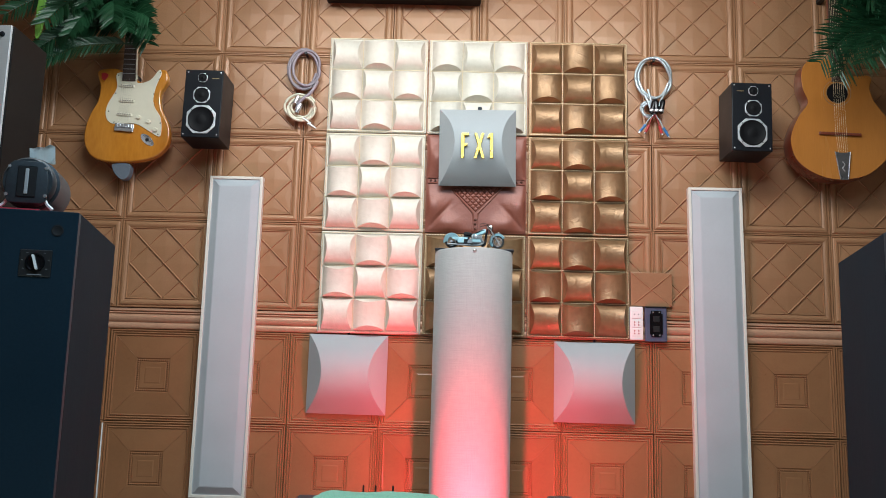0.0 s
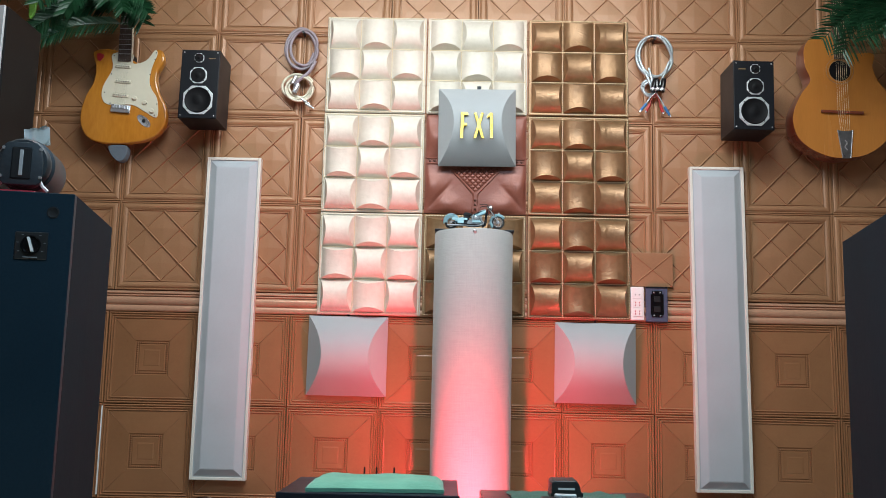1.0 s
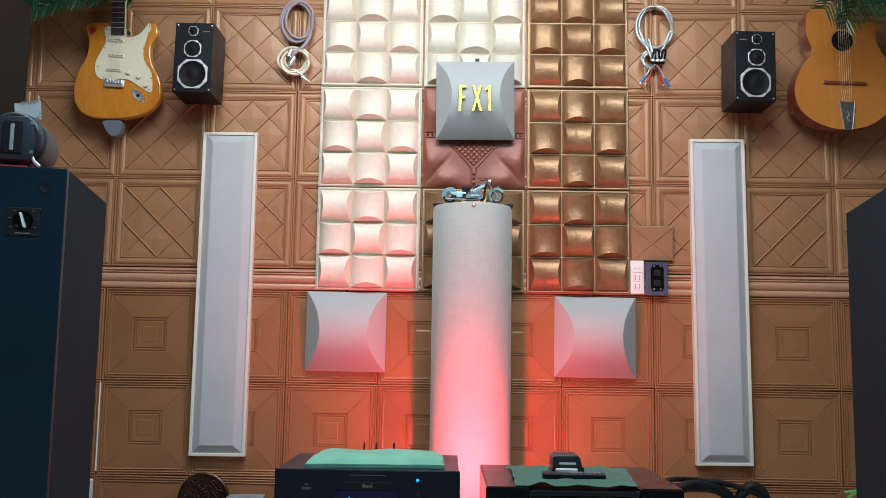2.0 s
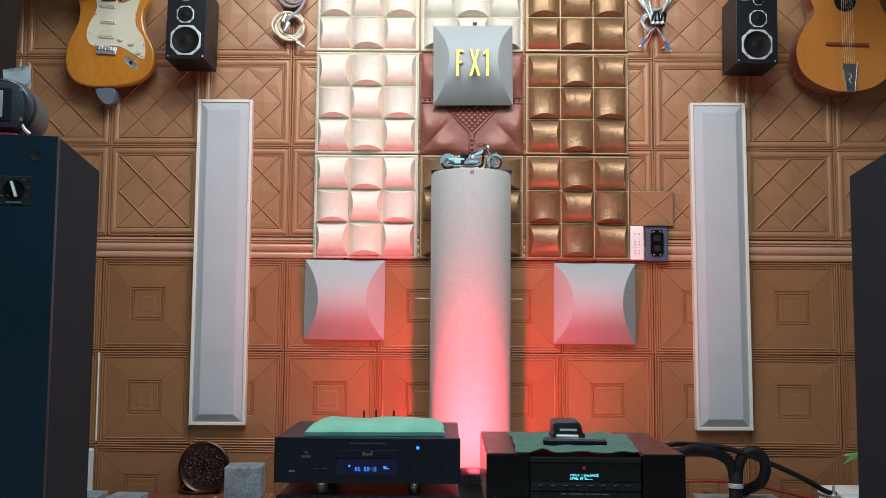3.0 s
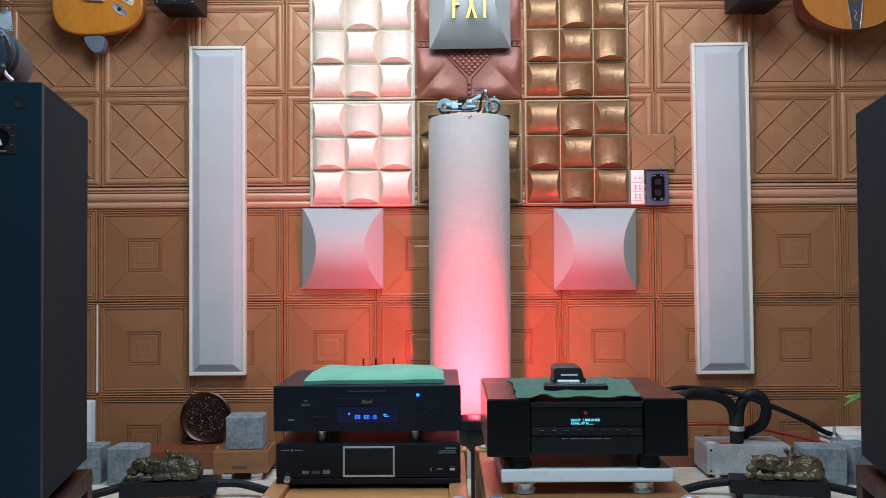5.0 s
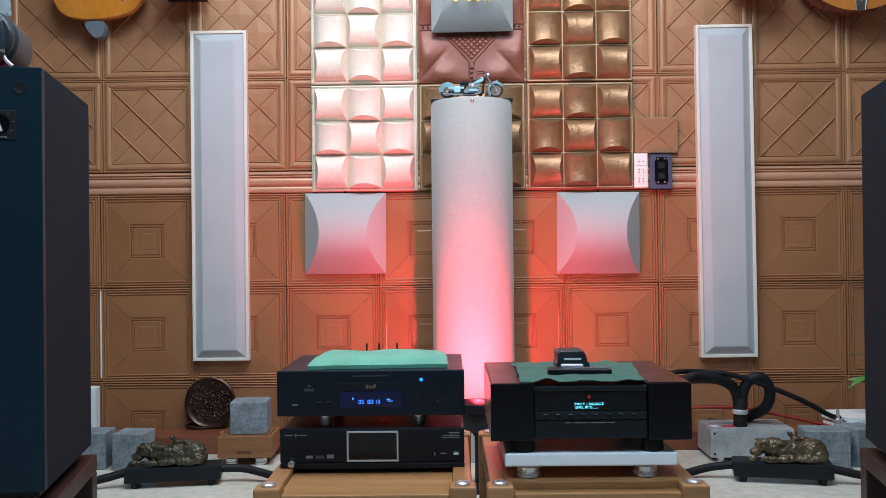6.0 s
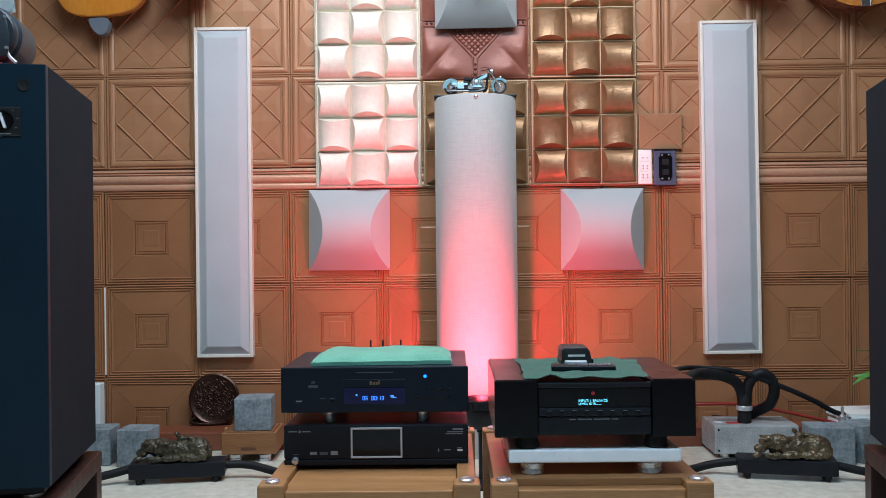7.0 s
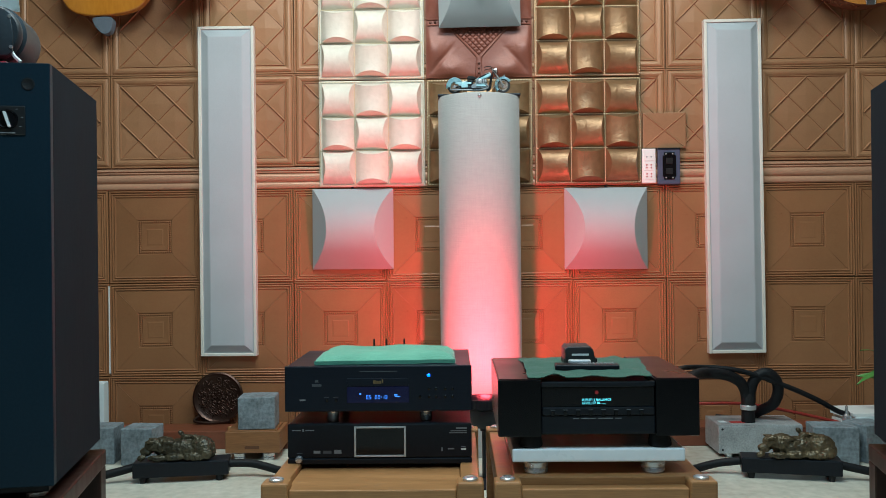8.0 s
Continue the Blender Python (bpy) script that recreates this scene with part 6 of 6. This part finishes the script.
for i, (tip, arch) in enumerate((((1.50, 3.44, 2.215), 0.13), ((1.57, 3.42, 2.150), 0.17), ((1.56, 3.50, 2.36), 0.10), ((1.66, 3.40, 2.20), 0.15))):
    frond(pb, CR2, tip, arch, 270 + i, leaf=0.15, pairs=44, width=0.0042)
for i in range(8):
    frond(pb, CR2, (rg.uniform(1.62, 1.95), rg.uniform(3.38, 3.6), rg.uniform(2.42, 2.78)), rg.uniform(0.03, 0.1), 170 + i, leaf=0.145, width=0.0060)

lp = thing("potted_plant", 1.72, 3.50, 0, 0, "leafy green plant in a dark pot behind the loudspeaker", "plant")
part("pot", lathe([(0, 0), (0.07, 0), (0.09, 0.13), (0.095, 0.14), (0.085, 0.14), (0.08, 0.12), (0, 0.12)], 24), BLACK_SATIN, lp, smooth=40)
LEAFG = mat("fresh_leaf", (0.07, 0.22, 0.04), 0.4, 0.0, 0.25, 50, 8, 0.05)
part("stem", tube([(0, 0, 0.11), (-0.03, -0.01, 0.25), (-0.06, 0, 0.40)], 0.005, 6), LEAFG, lp, smooth=60)
for i, (x, z, ln, tilt) in enumerate(((-0.035, 0.28, 0.13, 20), (-0.045, 0.33, 0.14, -10), (-0.05, 0.37, 0.12, 35), (-0.06, 0.40, 0.10, 70), (-0.03, 0.25, 0.10, -35), (-0.05, 0.39, 0.13, 10), (-0.04, 0.30, 0.12, 48))):
    t = bmesh.new()
    prev = None
    for j in range(8):
        f = j / 7
        wd = 0.020 * math.sin(math.pi * min(1, f * 0.92 + 0.08)) + 0.001
        cur = [t.verts.new((-ln * f, -wd, -0.05 * f * f)), t.verts.new((-ln * f, 0, -0.05 * f * f - 0.004)), t.verts.new((-ln * f, wd, -0.05 * f * f))]
        if prev:
            t.faces.new((prev[0], prev[1], cur[1], cur[0]))
            t.faces.new((prev[1], prev[2], cur[2], cur[1]))
        prev = cur
    part("leaf", t, LEAFG, lp, smooth=60, m=pose(x, 0, z, 35 - 20 * i, tilt, 12 * i - 20))

# ---- wall tiles ----
def tile_lower():
    """An embossed tile: stepped border, mitred field and a beaded square."""
    steps = [(0.1993, -0.010), (0.1990, 0.000)]
    for outer, inner, high in ((0.1986, 0.1902, 0.0058), (0.1880, 0.1802, 0.0052), (0.1768, 0.1700, 0.0046)):
        w = outer - inner
        steps += [(outer, 0.0004), (outer - 0.2 * w, 0.65 * high), (outer - 0.5 * w, high), (inner + 0.2 * w, 0.65 * high), (inner, 0.0004)]
    steps += [(0.1685, 0.0), (0.120, 0.0026), (0.0745, 0.0046), (0.0715, 0.0012), (0.0585, 0.0012), (0.0555, 0.0040), (0.036, 0.0030), (0.031, 0.0042)]
    bm = rings_square(steps)
    for sx, sz in ((1, 1), (1, -1), (-1, 1), (-1, -1)):
        w = 0.0014
        a, b = Vector((sx * 0.0735, -0.0062, sz * 0.0735)), Vector((sx * 0.168, -0.0022, sz * 0.168))
        p = Vector((-sx * sz, 0, 1)).normalized() * w if sx * sz > 0 else Vector((1, 0, 1)).normalized() * w
        d = Vector((0, 0.006, 0))
        v = [bm.verts.new(q) for q in (a - p + d, a, a + p + d, b - p + d, b, b + p + d)]
        bm.faces.new((v[0], v[1], v[4], v[3]))
        bm.faces.new((v[1], v[2], v[5], v[4]))
    n = 15
    for i in range(n):
        c = -0.065 + 0.130 * i / (n - 1)
        for x, z in ((c, 0.065), (c, -0.065), (0.065, c), (-0.065, c))[:4 if 0 < i < n - 1 else 2]:
            turn = [(math.cos(math.pi * j / 3), math.sin(math.pi * j / 3)) for j in range(6)]
            dome = [[bm.verts.new((x + r * a, -h, z + r * b)) for a, b in turn] for r, h in ((0.0044, 0.0010), (0.0038, 0.0038), (0.0020, 0.0058))]
            for low, high in zip(dome, dome[1:]):
                for j in range(6):
                    bm.faces.new((low[j], low[(j + 1) % 6], high[(j + 1) % 6], high[j]))
            bm.faces.new(dome[-1])
    bmesh.ops.recalc_face_normals(bm, faces=bm.faces[:])
    me = bpy.data.meshes.new("tile")
    bm.to_mesh(me)
    bm.free()
    me.materials.append(LEATHER_LOW)
    return me


def tile_upper():
    """An embossed tile: stepped border round a lattice of shallow pyramids with raised ribs."""
    bm = bmesh.new()
    steps = [(0.1993, -0.010), (0.1985, 0.000), (0.1965, 0.005), (0.1925, 0.005), (0.1905, 0.000), (0.1885, 0.002), (0.184, 0.0055), (0.177, 0.0068), (0.170, 0.0055), (0.164, 0.002), (0.162, 0.000), (0.1605, 0.0045), (0.158, 0.0045), (0.156, 0.000)]
    rings = [[bm.verts.new((sx * r, -h, sz * r)) for sx, sz in ((-1, -1), (1, -1), (1, 1), (-1, 1))] for r, h in steps]
    for a, b in zip(rings, rings[1:]):
        for i in range(4):
            bm.faces.new((a[i], a[(i + 1) % 4], b[(i + 1) % 4], b[i]))
    s = 0.156
    cells = []
    for cx, cz in ((0.5, 0), (-0.5, 0), (0, 0.5), (0, -0.5)):
        cells.append([(cx + 0.5, cz), (cx, cz + 0.5), (cx - 0.5, cz), (cx, cz - 0.5)])
    for a in (-1, 1):
        for b in (-1, 1):
            cells.append([(a, b), (0, b), (0.5 * a, 0.5 * b)])
            cells.append([(a, b), (0.5 * a, 0.5 * b), (a, 0)])
    for c in cells:
        mx, mz = sum(p[0] for p in c) / len(c), sum(p[1] for p in c) / len(c)
        v = [bm.verts.new((p[0] * s, 0, p[1] * s)) for p in c]
        top = bm.verts.new((mx * s, -0.0027 if len(c) == 4 else -0.0016, mz * s))
        for i in range(len(c)):
            bm.faces.new((v[i], v[(i + 1) % len(c)], top))
    for a, b, w, high in (((-1, 1), (1, -1), 0.0040, 0.0066), ((-1, 0), (0, -1), 0.0040, 0.0066), ((0, 1), (1, 0), 0.0040, 0.0066),
                          ((-1, -1), (1, 1), 0.0026, 0.0038), ((-1, 0), (0, 1), 0.0026, 0.0038), ((0, -1), (1, 0), 0.0026, 0.0038)):
        A, B = Vector((a[0] * s, 0, a[1] * s)), Vector((b[0] * s, 0, b[1] * s))
        d = (B - A).normalized()
        p = Vector((-d.z, 0, d.x)) * w
        lift = Vector((0, -high, 0))
        v = [bm.verts.new(q) for q in (A - p, A + lift - p * 0.3, A + lift + p * 0.3, A + p, B - p, B + lift - p * 0.3, B + lift + p * 0.3, B + p)]
        for i in range(3):
            bm.faces.new((v[i], v[i + 1], v[i + 5], v[i + 4]))
    bmesh.ops.recalc_face_normals(bm, faces=bm.faces[:])
    me = bpy.data.meshes.new("tile")
    bm.to_mesh(me)
    bm.free()
    me.materials.append(LEATHER_TILE)
    return me


part("foam_strip", box(-1.5105, -1.5055, WALL - 0.006, WALL + 0.0118, 0.285, 0.660), WHITE_PLASTIC, wall_front, "white foam edge showing between tiles")
rng = random.Random(4)
LOW, UP = tile_lower(), tile_upper()
for i in range(-4, 9):
    for k in range(3):
        x, z = -0.711 + 0.399 * (i + 0.5), 0.668 + 0.4 * (k - 1.5) + 0.002
        if X0 - 0.1 < x < X1 + 0.1:
            o = new("tile", LOW)
            o.parent = wall_front
            o.matrix_local = pose(x + rng.uniform(-1, 1) * 0.002, WALL + 0.002, z, rng.uniform(-0.3, 0.3), rng.uniform(-0.35, 0.35), rng.uniform(-0.3, 0.3))
    for k in range(5):
        x, z = -0.700 + 0.3975 * (i + 0.5), 1.168 + 0.397 * (k + 0.5)
        if X0 - 0.1 < x < X1 + 0.1 and z < CEIL + 0.1:
            o = new("tile", UP)
            o.parent = wall_front
            turn = 90 if (x > 0.3) != (rng.random() < 0.15) else 0
            o.matrix_local = pose(x + rng.uniform(-1, 1) * 0.002, WALL + 0.002, z, rng.uniform(-0.3, 0.3), rng.uniform(-0.35, 0.35) + turn, rng.uniform(-0.3, 0.3))
